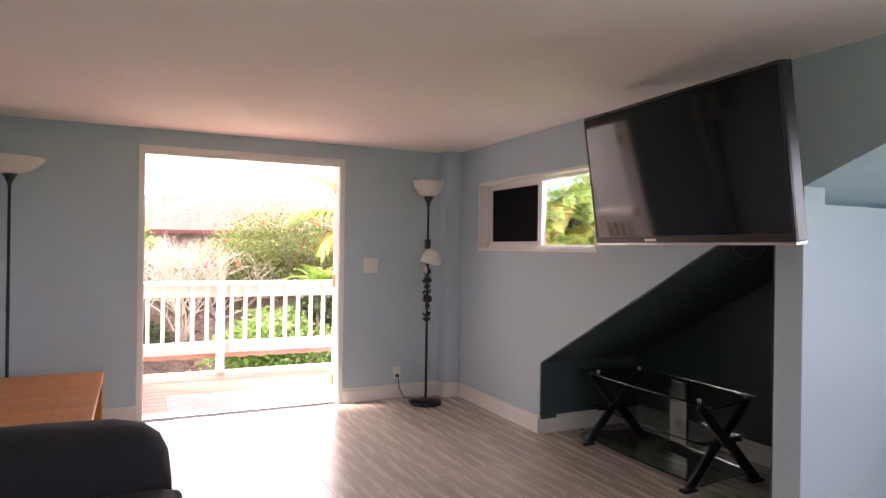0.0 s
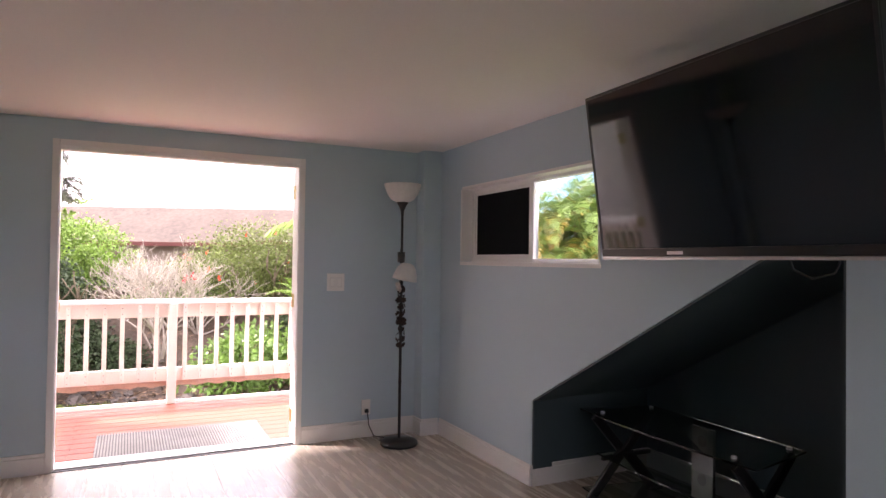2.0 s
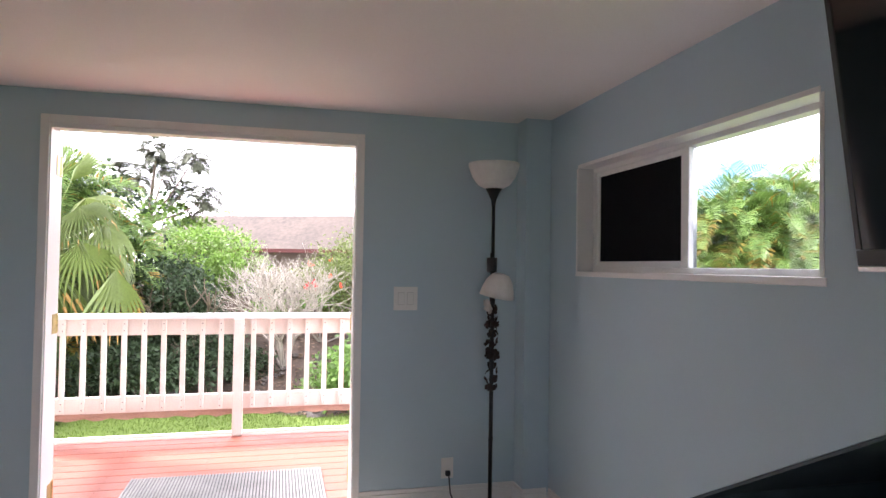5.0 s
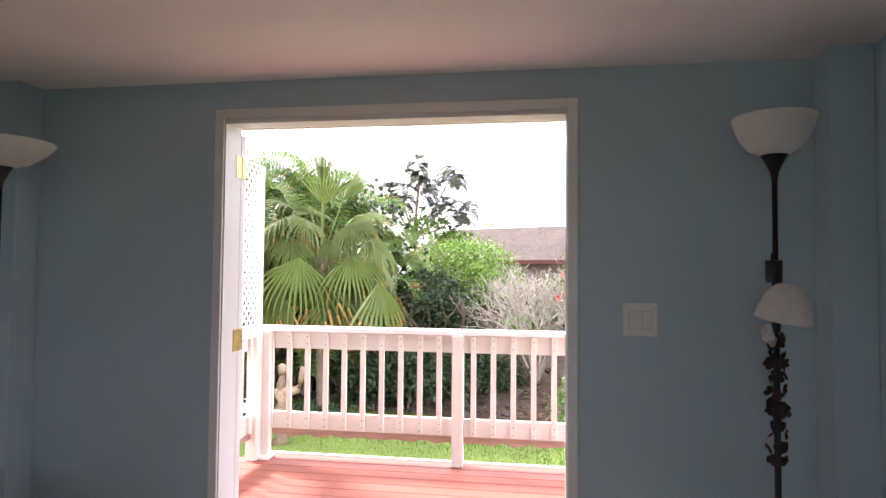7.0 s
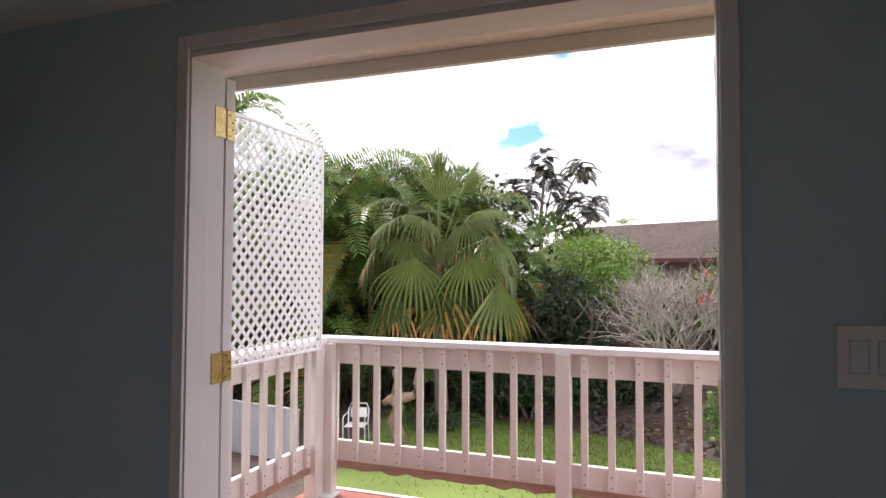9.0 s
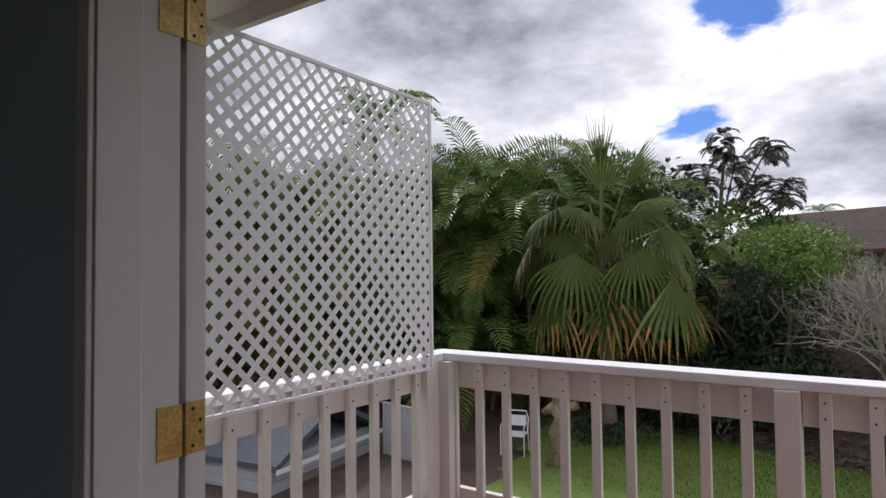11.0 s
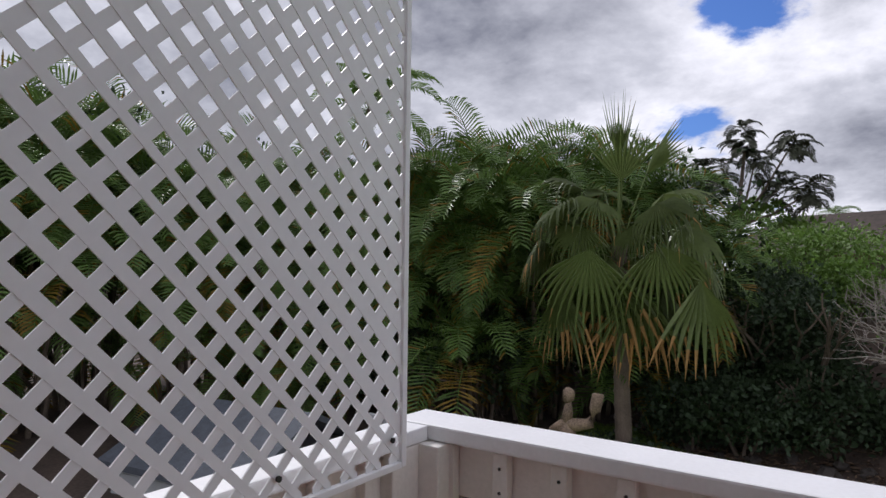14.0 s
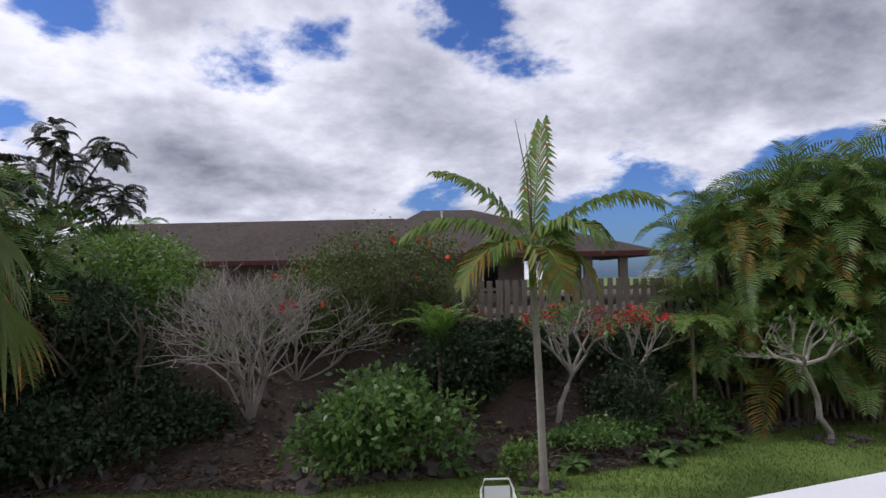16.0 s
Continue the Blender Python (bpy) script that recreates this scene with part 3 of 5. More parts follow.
tube_into(p, [(2.232, 3.718, 0.203), (2.234, 3.708, 0.18), (2.24, 3.70, 0.10), (2.275, 3.685, 0.02), (2.335, 3.675, 0.006), (2.375, 3.655, 0.006), (2.29, 3.60, 0.006), (2.345, 3.53, 0.015)], [0.004] * 8, 8)
tagged(part("power_cord", p, CORD, smooth=True), "dark power cord lying loosely on the floor", "cord")

sw = thing("light_switch", "white double rocker light switch on the wall", "light switch", (1.976, WY, 1.187))
part("plate", bx(-0.068, -0.007, -0.066, 0.068, 0, 0.066, bevel=0.003), SWITCH, sw)
for dx in (-0.026, 0.026):
    # flat grey plate in place of the rocker's shadow line
    part("rocker_shadow_plate", bx(dx - 0.0185, -0.0078, -0.0355, dx + 0.0185, -0.0068, 0.0355), GAPSHADOW, sw, "grey plate painted as the shadow line round the rocker")
    rk = part("rocker", bx(-0.0165, -0.004, -0.033, 0.0165, 0.0, 0.033, bevel=0.0015), SWITCH, sw)
    rk.matrix_local = pose(dx, -0.0075, 0, 4, 0, 0)
so = thing("wall_socket", "white power socket with a dark plug", "socket", (2.232, WY, 0.228))
part("plate", bx(-0.036, -0.006, -0.058, 0.036, 0, 0.058, bevel=0.003), SWITCH, so)
part("plug", bx(-0.013, -0.032, -0.038, 0.013, -0.0065, -0.012, bevel=0.004), CORD, so)

# television on the side wall
tv = thing("television", "large black flat television tilted down on a wall mount", "television", (2.43, 0.672, 1.375))
TVM = pose(0, 0, 0, 0, -8.5, -2.6) @ Matrix.Diagonal((1, 1.022, 1.01, 1))


def tvp(name, bm, mat, label=""):
    o = part(name, bm, mat, tv, label)
    o.matrix_local = TVM
    return o


p = bmesh.new()
box(p, 0.0, -0.607, 0.012, 0.055, 0.607, 0.70, 0.004)
box(p, 0.056, -0.35, 0.15, 0.085, 0.35, 0.55, 0.01)
tvp("back_shell", p, PLASTIC)
tvp("screen", bx(-0.006, -0.592, 0.045, -0.001, 0.592, 0.688), SCREEN, "dark glossy screen")
p = bmesh.new()
box(p, -0.008, -0.607, 0.012, -0.001, 0.607, 0.044, 0.002)
box(p, -0.008, -0.607, 0.689, -0.001, 0.607, 0.70, 0.002)
box(p, -0.008, -0.607, 0.045, -0.001, -0.593, 0.688, 0.002)
box(p, -0.008, 0.593, 0.045, -0.001, 0.607, 0.688, 0.002)
tvp("bezel", p, PLASTIC)
tvp("silver_edge", bx(-0.009, -0.607, 0.0, 0.054, 0.607, 0.011, bevel=0.002), SILVER, "silver strip along the bottom")
tvp("maker_mark", bx(-0.0095, 0.14, 0.02, -0.0085, 0.22, 0.032), SILVER, "small pale maker mark")
p = bmesh.new()
tube_into(p, [(0.08, 0, 0.35), (0.2, 0.12, 0.36), (0.35, 0, 0.37)], [0.02, 0.02, 0.02], 10)
box(p, 0.335, -0.15, 0.2, 0.358, 0.15, 0.5, 0.004)
part("wall_mount", p, BLACK, tv, "black articulated wall mount")
p = bmesh.new()
tube_into(p, [(0.10, -0.2, 0.05), (0.10, -0.22, -0.03), (0.11, -0.28, -0.06), (0.10, -0.36, -0.04), (0.10, -0.4, 0.05)], [0.004] * 5, 8)
part("hanging_cable", p, CORD, tv, "thin dark cable hanging below the screen", smooth=True)

GREYPL = material("dull_grey_plastic", (0.16, 0.17, 0.17), 0.4, vary=0.1)
# glass television stand in the alcove
st = thing("tv_stand", "black television stand with glass shelves and crossed legs", "tv stand", (3.18, 1.50, 0), -1.5)


def glass_shelf(z, x0, x1, front, back, thick):
    """A shelf whose front edge is bowed and longer than its back."""
    p = bmesh.new()
    edge = [(x1, -back), (x1, back)] + [(x0 - 0.03 * math.sin(math.pi * k / 10), front * (1 - k / 5)) for k in range(11)]
    prism(p, edge, "z", z, z + thick)
    return part("glass_shelf", p, SMOKE, st, "tinted glass shelf with a bright edge")


glass_shelf(0.49, -0.215, 0.24, 0.60, 0.50, 0.010)
glass_shelf(0.255, -0.17, 0.18, 0.50, 0.44, 0.008)
glass_shelf(0.055, -0.24, 0.22, 0.54, 0.47, 0.008)


def flat_bar(p, a, b, wide, deep):
    """A flat bar with chamfered edges from a to b."""
    a, b = Vector(a), Vector(b)
    d = (b - a).normalized()
    u = d.cross(Vector((0, 1, 0))).normalized() * wide / 2
    v = Vector((0, deep / 2, 0))
    ring = ((1, 0.7), (0.8, 1), (-0.8, 1), (-1, 0.7), (-1, -0.7), (-0.8, -1), (0.8, -1), (1, -0.7))
    ends = [[p.verts.new(q + u * m + v * n) for m, n in ring] for q in (a, b)]
    for k in range(8):
        p.faces.new((ends[0][k], ends[0][(k + 1) % 8], ends[1][(k + 1) % 8], ends[1][k]))
    p.faces.new(ends[0][::-1])
    p.faces.new(ends[1])


for sy in (-1, 1):
    for lean in (-1, 1):
        p = bmesh.new()
        y = sy * (0.47 + 0.012 * lean)
        flat_bar(p, (-0.20 * lean, y, 0.482), (0.02 * lean, y, 0.24), 0.055, 0.022)
        flat_bar(p, (0.02 * lean, y, 0.262), (0.25 * lean, y, 0.012), 0.062, 0.022)
        part("crossed_leg", p, BLACK, st)
        part("foot", bx(0.25 * lean - 0.05, y - 0.022, 0.0, 0.25 * lean + 0.05, y + 0.022, 0.018, bevel=0.004), BLACK, st)
    part("shelf_rail", bx(-0.18, sy * 0.44 - 0.012, 0.236, 0.17, sy * 0.44 + 0.012, 0.254, bevel=0.003), BLACK, st)
    for sx in (-0.17, 0.19):
        part("stud", lathe([(0.0, 0.012), (0.012, 0.011), (0.014, 0.0), (0.0, 0.0)], 12), SILVER, st, "small chrome stud").matrix_local = pose(sx, sy * 0.45, 0.5005)
part("cable_column", bx(0.12, -0.07, 0.105, 0.14, 0.07, 0.494), GREYPL, st, "grey cable column with round holes")
for z in (0.22, 0.42):
    p = lathe([(0.0, 0.0), (0.03, 0.0), (0.03, 0.004), (0.0, 0.004)], 20)
    o = part("cable_hole", p, BLACK, st)
    o.matrix_local = pose(0.118, 0, z, 0, 90, 0)

# low wooden table
tb = thing("side_table", "honey-brown wooden table with a plank top", "table", (-0.43, 2.50, 0))
TZ = 0.505
for k in range(4):
    part("top_plank", bx(-0.37 + k * 0.1855, -0.68, TZ - 0.03, -0.186 + k * 0.1855, 0.68, TZ, bevel=0.004), WOOD, tb)
for sx in (-1, 1):
    for sy in (-1, 1):
        part("leg", bx(sx * 0.335 - 0.03, sy * 0.64 - 0.03, 0, sx * 0.335 + 0.03, sy * 0.64 + 0.03, TZ - 0.031, bevel=0.004), WOOD, tb)
part("lower_shelf", bx(-0.30, -0.6, 0.14, 0.30, 0.6, 0.165, bevel=0.003), WOOD, tb)
for sx in (-1, 1):
    part("apron", bx(sx * 0.335 - 0.012, -0.605, TZ - 0.11, sx * 0.335 + 0.012, 0.605, TZ - 0.031), WOOD, tb)

# couch
co = thing("couch", "charcoal fabric couch with rounded arms and loose cushions", "couch", (-0.80, 0.36, 0))
p = bx(0.0, -1.05, 0.08, 0.95, 0.62, 0.30, bevel=0.03)
part("base", p, SOFA, co, smooth=True)
part("backrest", bx(0.0, -1.05, 0.301, 0.24, 0.62, 0.82, bevel=0.07), SOFA, co, smooth=True)
for y0, y1 in ((0.63, 0.87), (-1.3, -1.06)):
    p = bmesh.new()
    rows = [(0.0, 0.0), (0.3, 0.0), (0.6, 0.0), (0.85, -0.008), (0.95, -0.03), (1.01, -0.075), (1.04, -0.14), (1.05, -0.22)]
    rings = []
    for x, fall in rows:
        mid, half, high = (y0 + y1) / 2, (y1 - y0) / 2 + 0.012, 0.695 + fall
        ring = [(mid - half + 0.012, 0.06), (mid - half + 0.004, 0.36)] + [(mid - half * math.cos(math.pi * k / 10), high - 0.10 + 0.10 * math.sin(math.pi * k / 10)) for k in range(11)] + [(mid + half - 0.004, 0.36), (mid + half - 0.012, 0.06)]
        rings.append([p.verts.new((x, y, z)) for y, z in ring])
    for a, b in zip(rings, rings[1:]):
        for k in range(len(a)):
            p.faces.new((a[k], a[(k + 1) % len(a)], b[(k + 1) % len(b)], b[k]))
    p.faces.new(rings[0])
    p.faces.new(rings[-1][::-1])
    bmesh.ops.recalc_face_normals(p, faces=p.faces[:])
    part("arm", p, SOFA, co, smooth=True)
for y0 in (-1.05, -0.215):
    part("seat_cushion", bx(0.245, y0 + 0.005, 0.305, 1.09, y0 + 0.82, 0.48, bevel=0.075), SOFA, co, smooth=True)
    part("back_cushion", bx(0.245, y0 + 0.02, 0.475, 0.46, y0 + 0.80, 0.88, bevel=0.08), SOFA, co, smooth=True)
for sx in (0.08, 0.9):
    for y in (-1.2, 0.75):
        part("foot", bx(sx - 0.03, y - 0.03, 0, sx + 0.03, y + 0.03, 0.059), BLACK, co)

# ---- the deck ----
RX, RY0, RY1 = -0.582, 4.27, 5.84          # side rail line, its start, front rail line
RIGHT = 3.6
for name, args in (("deck_joist_1", (-0.7, 3.9, -0.4, RIGHT, 3.95, DECKZ - 0.035)), ("deck_joist_2", (-0.7, 5.7, -0.4, RIGHT, 5.75, DECKZ - 0.035))):
    structure(name, bx(*args), BARE, "timber joist under the deck", "joist")
structure("deck_edge", bx(-0.72, 5.905, DECKZ - 0.2, RIGHT, 5.94, DECKZ + 0.008, bevel=0.003), CAPW, "white painted deck edge board", "deck edge")
# added dark sheet, so the gaps between the boards read as shade
structure("gap_backing_sheet", bx(-0.7, 3.92, DECKZ - 0.034, RIGHT, 5.9, DECKZ - 0.0285), MATD, "dark sheet added under the deck boards to back their gaps", "deck underlay")
dk = thing("deck", "red-stained timber deck with worn boards", "deck", (0, 0, 0), kind="structure")
me = mesh_from(bx(-0.7, 0.0, -0.028, RIGHT, 0.137, 0.0, bevel=0.004), "deck_board", DECK)
for k in range(14):
    o = part("deck_board", me, DECK, dk)
    o.location = (0, 3.918 + k * 0.142, DECKZ)

p = bmesh.new()
dk_rng = random.Random(6)
for k in range(14):
    for x in np.arange(-0.4, RIGHT, 0.61):
        for dy in (0.035, 0.105):
            if dk_rng.random() < 0.85:
                cx, cy = float(x) + dk_rng.uniform(-0.01, 0.01), 3.918 + k * 0.142 + dy
                tube_into(p, [(cx, cy, DECKZ - 0.002), (cx, cy, DECKZ + 0.0012)], [0.0045, 0.0045], 7)
part("deck_screw", p, CORD, dk, "dark deck screw heads")["kind"] = "stuff"

mt = thing("doormat", "grey ribbed doormat lying on the deck", "doormat", (0.985, 4.45, DECKZ))
part("backing", bx(-0.61, -0.34, 0.0005, 0.61, 0.34, 0.006), MATD, mt)
p = bmesh.new()
for k in range(61):
    x = -0.6 + k * 0.02
    box(p, x - 0.006, -0.335, 0.006, x + 0.006, 0.335, 0.0125)
part("ribs", p, MAT, mt)


def screw_dots(p, x, y, zs):
    for z in zs:
        tube_into(p, [(x, y, z), (x, y - 0.002, z)], [0.004, 0.004], 8)


TOPB, LOWB = (0.775, 0.905), (0.155, 0.285)       # heights of the boards behind the balusters
fr = thing("deck_railing", "white painted deck railing with flat balusters", "railing", (0, RY1, 0))
part("cap", bx(-0.66, -0.04, 0.907, RIGHT, 0.10, 0.945, bevel=0.006), CAPW, fr, "bright white flat rail cap")
for x0, x1 in ((-0.5, 0.926), (1.012, RIGHT)):
    part("upper_board", bx(x0, -0.0, TOPB[0], x1, 0.035, TOPB[1], bevel=0.003), RAILW, fr)
    part("lower_board", bx(x0, -0.0, LOWB[0], x1, 0.035, LOWB[1], bevel=0.003), RAILW, fr)
    p = bmesh.new()
    n = int((x1 - x0) / 0.06)
    top = [(x0, LOWB[0] - 0.002)] + [(x0 + (x1 - x0) * k / n, LOWB[0] - 0.05 + 0.008 * math.sin(k * 1.7) + 0.005 * math.sin(k * 4.1)) for k in range(n + 1)] + [(x1, LOWB[0] - 0.002)]
    prism(p, top, "y", 0.004, 0.032)
    part("worn_lower_edge", p, BARE, fr, "bare worn wood below the lower board")
part("post", bx(0.928, -0.055, DECKZ + 0.001, 1.010, 0.036, 0.906, bevel=0.004), RAILW, fr)
bal = bmesh.new()
box(bal, -0.0195, -0.028, LOWB[0] + 0.01, 0.0195, -0.001, TOPB[1] - 0.001, 0.003)
bal_me = mesh_from(bal, "baluster", RAILW)
scr = bmesh.new()
screw_dots(scr, 0, -0.028, (0.19, 0.245, 0.815, 0.87))
scr_me = mesh_from(scr, "screws", CORD)
STEP = 0.1475


def baluster(parent, x, y, turn):
    o = part("baluster", bal_me, RAILW, parent)
    o.matrix_local = pose(x, y, 0, 0, 0, turn)
    part("screws", scr_me, CORD, o)["kind"] = "stuff"


for k in range(10):
    baluster(fr, -0.5 + k * STEP, 0, 0)
for k in range(17):
    baluster(fr, 1.085 + k * STEP, 0, 0)

sr = thing("side_railing", "white painted side railing below the lattice screen", "railing", (RX, 0, 0))
part("corner_post", bx(-0.005, 5.765, DECKZ + 0.001, 0.09, 5.835, 0.906, bevel=0.004), RAILW, sr)
part("corner_post", bx(-0.045, 5.665, DECKZ + 0.001, 0.035, 5.764, 0.906, bevel=0.004), RAILW, sr)
part("post_foot", bx(-0.01, 5.70, DECKZ + 0.002, 0.12, 5.83, DECKZ + 0.02, bevel=0.003), CAPW, sr)
part("end_post", bx(0.06, RY0 - 0.075, DECKZ + 0.001, 0.165, RY0 + 0.01, 2.5, bevel=0.006), CAPW, sr, "tall white end post carrying the lattice")
part("upper_board", bx(-0.035, RY0 + 0.076, TOPB[0], 0.0, 5.664, TOPB[1], bevel=0.003), RAILW, sr)
part("lower_board", bx(-0.035, RY0 + 0.076, LOWB[0], 0.0, 5.664, LOWB[1], bevel=0.003), RAILW, sr)
part("worn_lower_edge", bx(-0.03, RY0 + 0.076, LOWB[0] - 0.05, -0.004, 5.664, LOWB[0] - 0.002, bevel=0.004), BARE, sr, "bare worn wood below the lower board")
for k in range(9):
    baluster(sr, 0, 5.60 - k * STEP, 90)

part("cap", bx(-0.065, RY0 + 0.02, 0.907, 0.035, 5.799, 0.943, bevel=0.005), CAPW, sr, "bright white flat rail cap")

# lattice screen
ls = thing("lattice_screen", "white vinyl lattice privacy screen on the side railing", "lattice screen", (-0.522, 0, 0))
LY0, LY1, LZ0 = 4.285, 5.668, 0.884
PITCH, HALF = 0.0534, 0.0158


def bow(p):
    """Cuts the long pieces and bends the sheet inwards towards its free end."""
    for k in range(1, 12):
        y = LY0 + (LY1 - LY0) * k / 12
        bmesh.ops.bisect_plane(p, geom=p.verts[:] + p.edges[:] + p.faces[:], plane_co=(0, y, 0), plane_no=(0, 1, 0))
    for v in p.verts:
        v.co.x += 0.03 * (max(0.0, LY1 - v.co.y) / (LY1 - LY0)) ** 1.6


def clip_strip(c, sign, x):
    """One diagonal slat from edge to edge; c is where its centre line meets z at y = 0."""
    z1 = 2.17
    lo, hi = (LY0, LY1)
    a = (LZ0 - c) / sign
    b = (z1 - c) / sign
    y0, y1 = max(lo, min(a, b)), min(hi, max(a, b))
    if y1 - y0 < 0.01:
        return
    h = HALF * math.sqrt(2)
    outline = [(y0, c + sign * y0 - h), (y1, c + sign * y1 - h), (y1, c + sign * y1 + h), (y0, c + sign * y0 + h)]
    outline = [(y, min(max(z, LZ0), z1)) for y, z in outline]
    prism(p, outline, "x", x, x + 0.004)


span = PITCH * math.sqrt(2)
for sign, x, c0 in ((1, 0.0, 0.0018 + span / 2 - 0.016), (-1, 0.0012, 0.0317 + span / 2 - 0.016)):
    p = bmesh.new()
    for k in range(-120, 121):
        clip_strip(k * span + c0, sign, x)
    bow(p)
    part("slats", p, LATT, ls, "diagonal white slats")["kind"] = "stuff"
p = bmesh.new()
box(p, -0.003, LY1 - 0.016, LZ0, 0.0125, LY1, 2.17, 0.002)
box(p, -0.003, LY0, LZ0 - 0.002, 0.0125, LY1 - 0.0165, LZ0 + 0.012, 0.002)
box(p, -0.003, LY0, 2.155, 0.0125, LY1 - 0.0165, 2.17, 0.002)
box(p, -0.003, LY0, LZ0 + 0.0125, 0.0125, LY0 + 0.016, 2.1545, 0.002)
bow(p)
part("edge_channel", p, LATT, ls)
p = bmesh.new()
for y, z in ((4.77, 0.975), (4.99, 0.958), (4.55, 0.965), (5.3, 0.95), (5.62, 0.95)):
    tube_into(p, [(0.009, y, z), (0.014, y, z)], [0.006, 0.006], 8)
bow(p)
part("screws", p, CORD, ls)["kind"] = "stuff"

# eave over the door and the outside wall
w = bmesh.new()
box(w, -2.2, WY + WT, 2.10, 3.0, WY + WT + 0.04, 2.26, 0.004)
structure("eave_trim", w, SOFFIT, "cream trim board above the door outside", "eave")
w = bmesh.new()
box(w, -2.2, WY + WT + 0.041, 2.262, 3.0, 4.60, 2.28)
structure("soffit", w, SOFFIT, "cream painted eave soffit", "eave")
w = bmesh.new()
box(w, -2.2, 4.57, 2.20, 3.0, 4.60, 2.261, 0.003)
structure("fascia", w, SOFFIT, "cream painted eave fascia board", "eave")
w = bmesh.new()
box(w, -2.2, BY - 0.3, 2.605, 3.0, 4.66, 2.75)
box(w, 3.0, BY - 0.3, 2.605, 4.2, 0.4, 2.75)
structure("roof_slab", w, ROOF, "roof over the house", "roof")
w = bmesh.new()
box(w, -2.2, WY + WT + 0.001, -2.6, DX0 - 0.001, WY + WT + 0.02, 2.10)
box(w, DX1 + 0.001, WY + WT + 0.001, -2.6, WX + WT, WY + WT + 0.02, 2.10)
structure("outside_wall", w, SIDING, "white painted outside wall", "wall")

# ---- the garden ----
LAWN = -2.5


def lawn_edge(x):
    pts = ((-40, 18.5), (-5, 20.0), (-3, 18.6), (-0.9, 18.3), (0.5, 17.6), (2.4, 16.8), (5, 16.6), (8.7, 15.5), (9.4, 15.9), (12, 16.6), (14.5, 16.4), (18, 16.0), (60, 16.0))
    return float(np.interp(x, [q[0] for q in pts], [q[1] for q in pts])) + 0.12 * math.sin(2.3 * x)


def ground_height(x, y):
    d = y - lawn_edge(x)
    rise = min(max(d / 4.6, 0), 1)
    bank = 2.6 * rise ** 1.5
    bump = 0.38 * noise.noise(Vector((x * 0.7, y * 0.7, 0))) + 0.26 * noise.noise(Vector((x * 2.1, y * 2.1, 3)))
    far = -0.045 * max(0.0, y - 45) - 0.03 * max(0.0, abs(x) - 45)
    return LAWN + bank + (bump * min(1, max(d, 0)) if d > 0 else 0.03 * bump) + far


def palm_shade_soil(x, y):
    """Soil instead of lawn under the palms, spread wider to darken the shaded ground."""
    return x < -5.0 - 0.25 * (y - 14) and y > 2.0 and x > -60


def build_ground():
    xs = [-3000, -600, -150, -60] + list(np.linspace(-30, 40, 190)) + [60, 120, 400, 1200, 3000]
    ds = list(np.linspace(-23, -1, 45)) + [-0.6, -0.3, -0.1] + list(np.linspace(0.12, 14, 60))
    ys = [("at", y) for y in (-3000, -400, -60, -12)] + [("by", d) for d in ds] + [("at", y) for y in (45, 80, 200, 700, 2000, 4000)]
    verts = []
    for mode, v in ys:
        for x in xs:
            y = v if mode == "at" else lawn_edge(x) + v
            verts.append((x, y, ground_height(min(max(x, -200), 200), min(y, 700))))
    nx = len(xs)
    faces = [(j * nx + i, j * nx + i + 1, (j + 1) * nx + i + 1, (j + 1) * nx + i) for j in range(len(ys) - 1) for i in range(nx - 1)]
    me = raw_mesh("ground", verts, faces, [GRASS, SOIL])
    for f in me.polygons:
        f.material_index = 1 if ((f.center.y > lawn_edge(f.center.x) - 0.1 and f.center.y < 45) or palm_shade_soil(f.center.x, f.center.y)) else 0
        f.use_smooth = True
    return tagged(new("ground", me), "lawn and dark lava soil bank rising to the fence", "ground", kind="structure")


build_ground()

# ocean and the neighbour's house
w = bmesh.new()
box(w, -4000, 300, -62, 4500, 4400, -60)
structure("water", w, WATER, "blue ocean out to the horizon", "ocean")

HOUSE = pose(9.2, 33.7, 0, 0, 0, -21.5)
nh = tagged(new("neighbour_house"), "tan neighbouring house with a long brown shingle roof", "house")
nh.matrix_world = HOUSE


def roof_mesh(ridge, eaves, thick=0.14):
    """A hip roof: the ridge's two ends and the four eave corners."""
    p = bmesh.new()
    r = [p.verts.new(q) for q in ridge]
    e = [p.verts.new(q) for q in eaves]
    p.faces.new((e[0], e[1], r[1], r[0]))
    p.faces.new((e[1], e[2], r[1]))
    p.faces.new((e[2], e[3], r[0], r[1]))
    p.faces.new((e[3], e[0], r[0]))
    low = [p.verts.new((q[0], q[1], q[2] - thick)) for q in eaves]
    for k in range(4):
        p.faces.new((e[k], low[k], low[(k + 1) % 4], e[(k + 1) % 4]))
    p.faces.new(low[::-1])
    bmesh.ops.recalc_face_normals(p, faces=p.faces[:])
    return p


part("roof", roof_mesh([(-14, 0, 4.02), (0.4, 0, 4.08)], [(-16, -3.1, 2.1), (3, -3.1, 2.1), (3, 4, 2.1), (-16, 4, 2.1)]), ROOF, nh)
part("roof", roof_mesh([(1.3, 0, 4.43), (3.6, 0, 4.43)], [(-2.0, -4.9, 2.2), (10.8, -4.9, 2.2), (10.8, 5, 2.2), (-2.0, 5, 2.2)]), ROOF, nh)
part("fascia", bx(-16, -3.14, 1.93, -2.1, -3.105, 2.12), FASCIA, nh, "red-brown fascia board")
part("fascia", bx(-2.0, -4.94, 2.02, 10.8, -4.905, 2.22), FASCIA, nh, "red-brown fascia board")
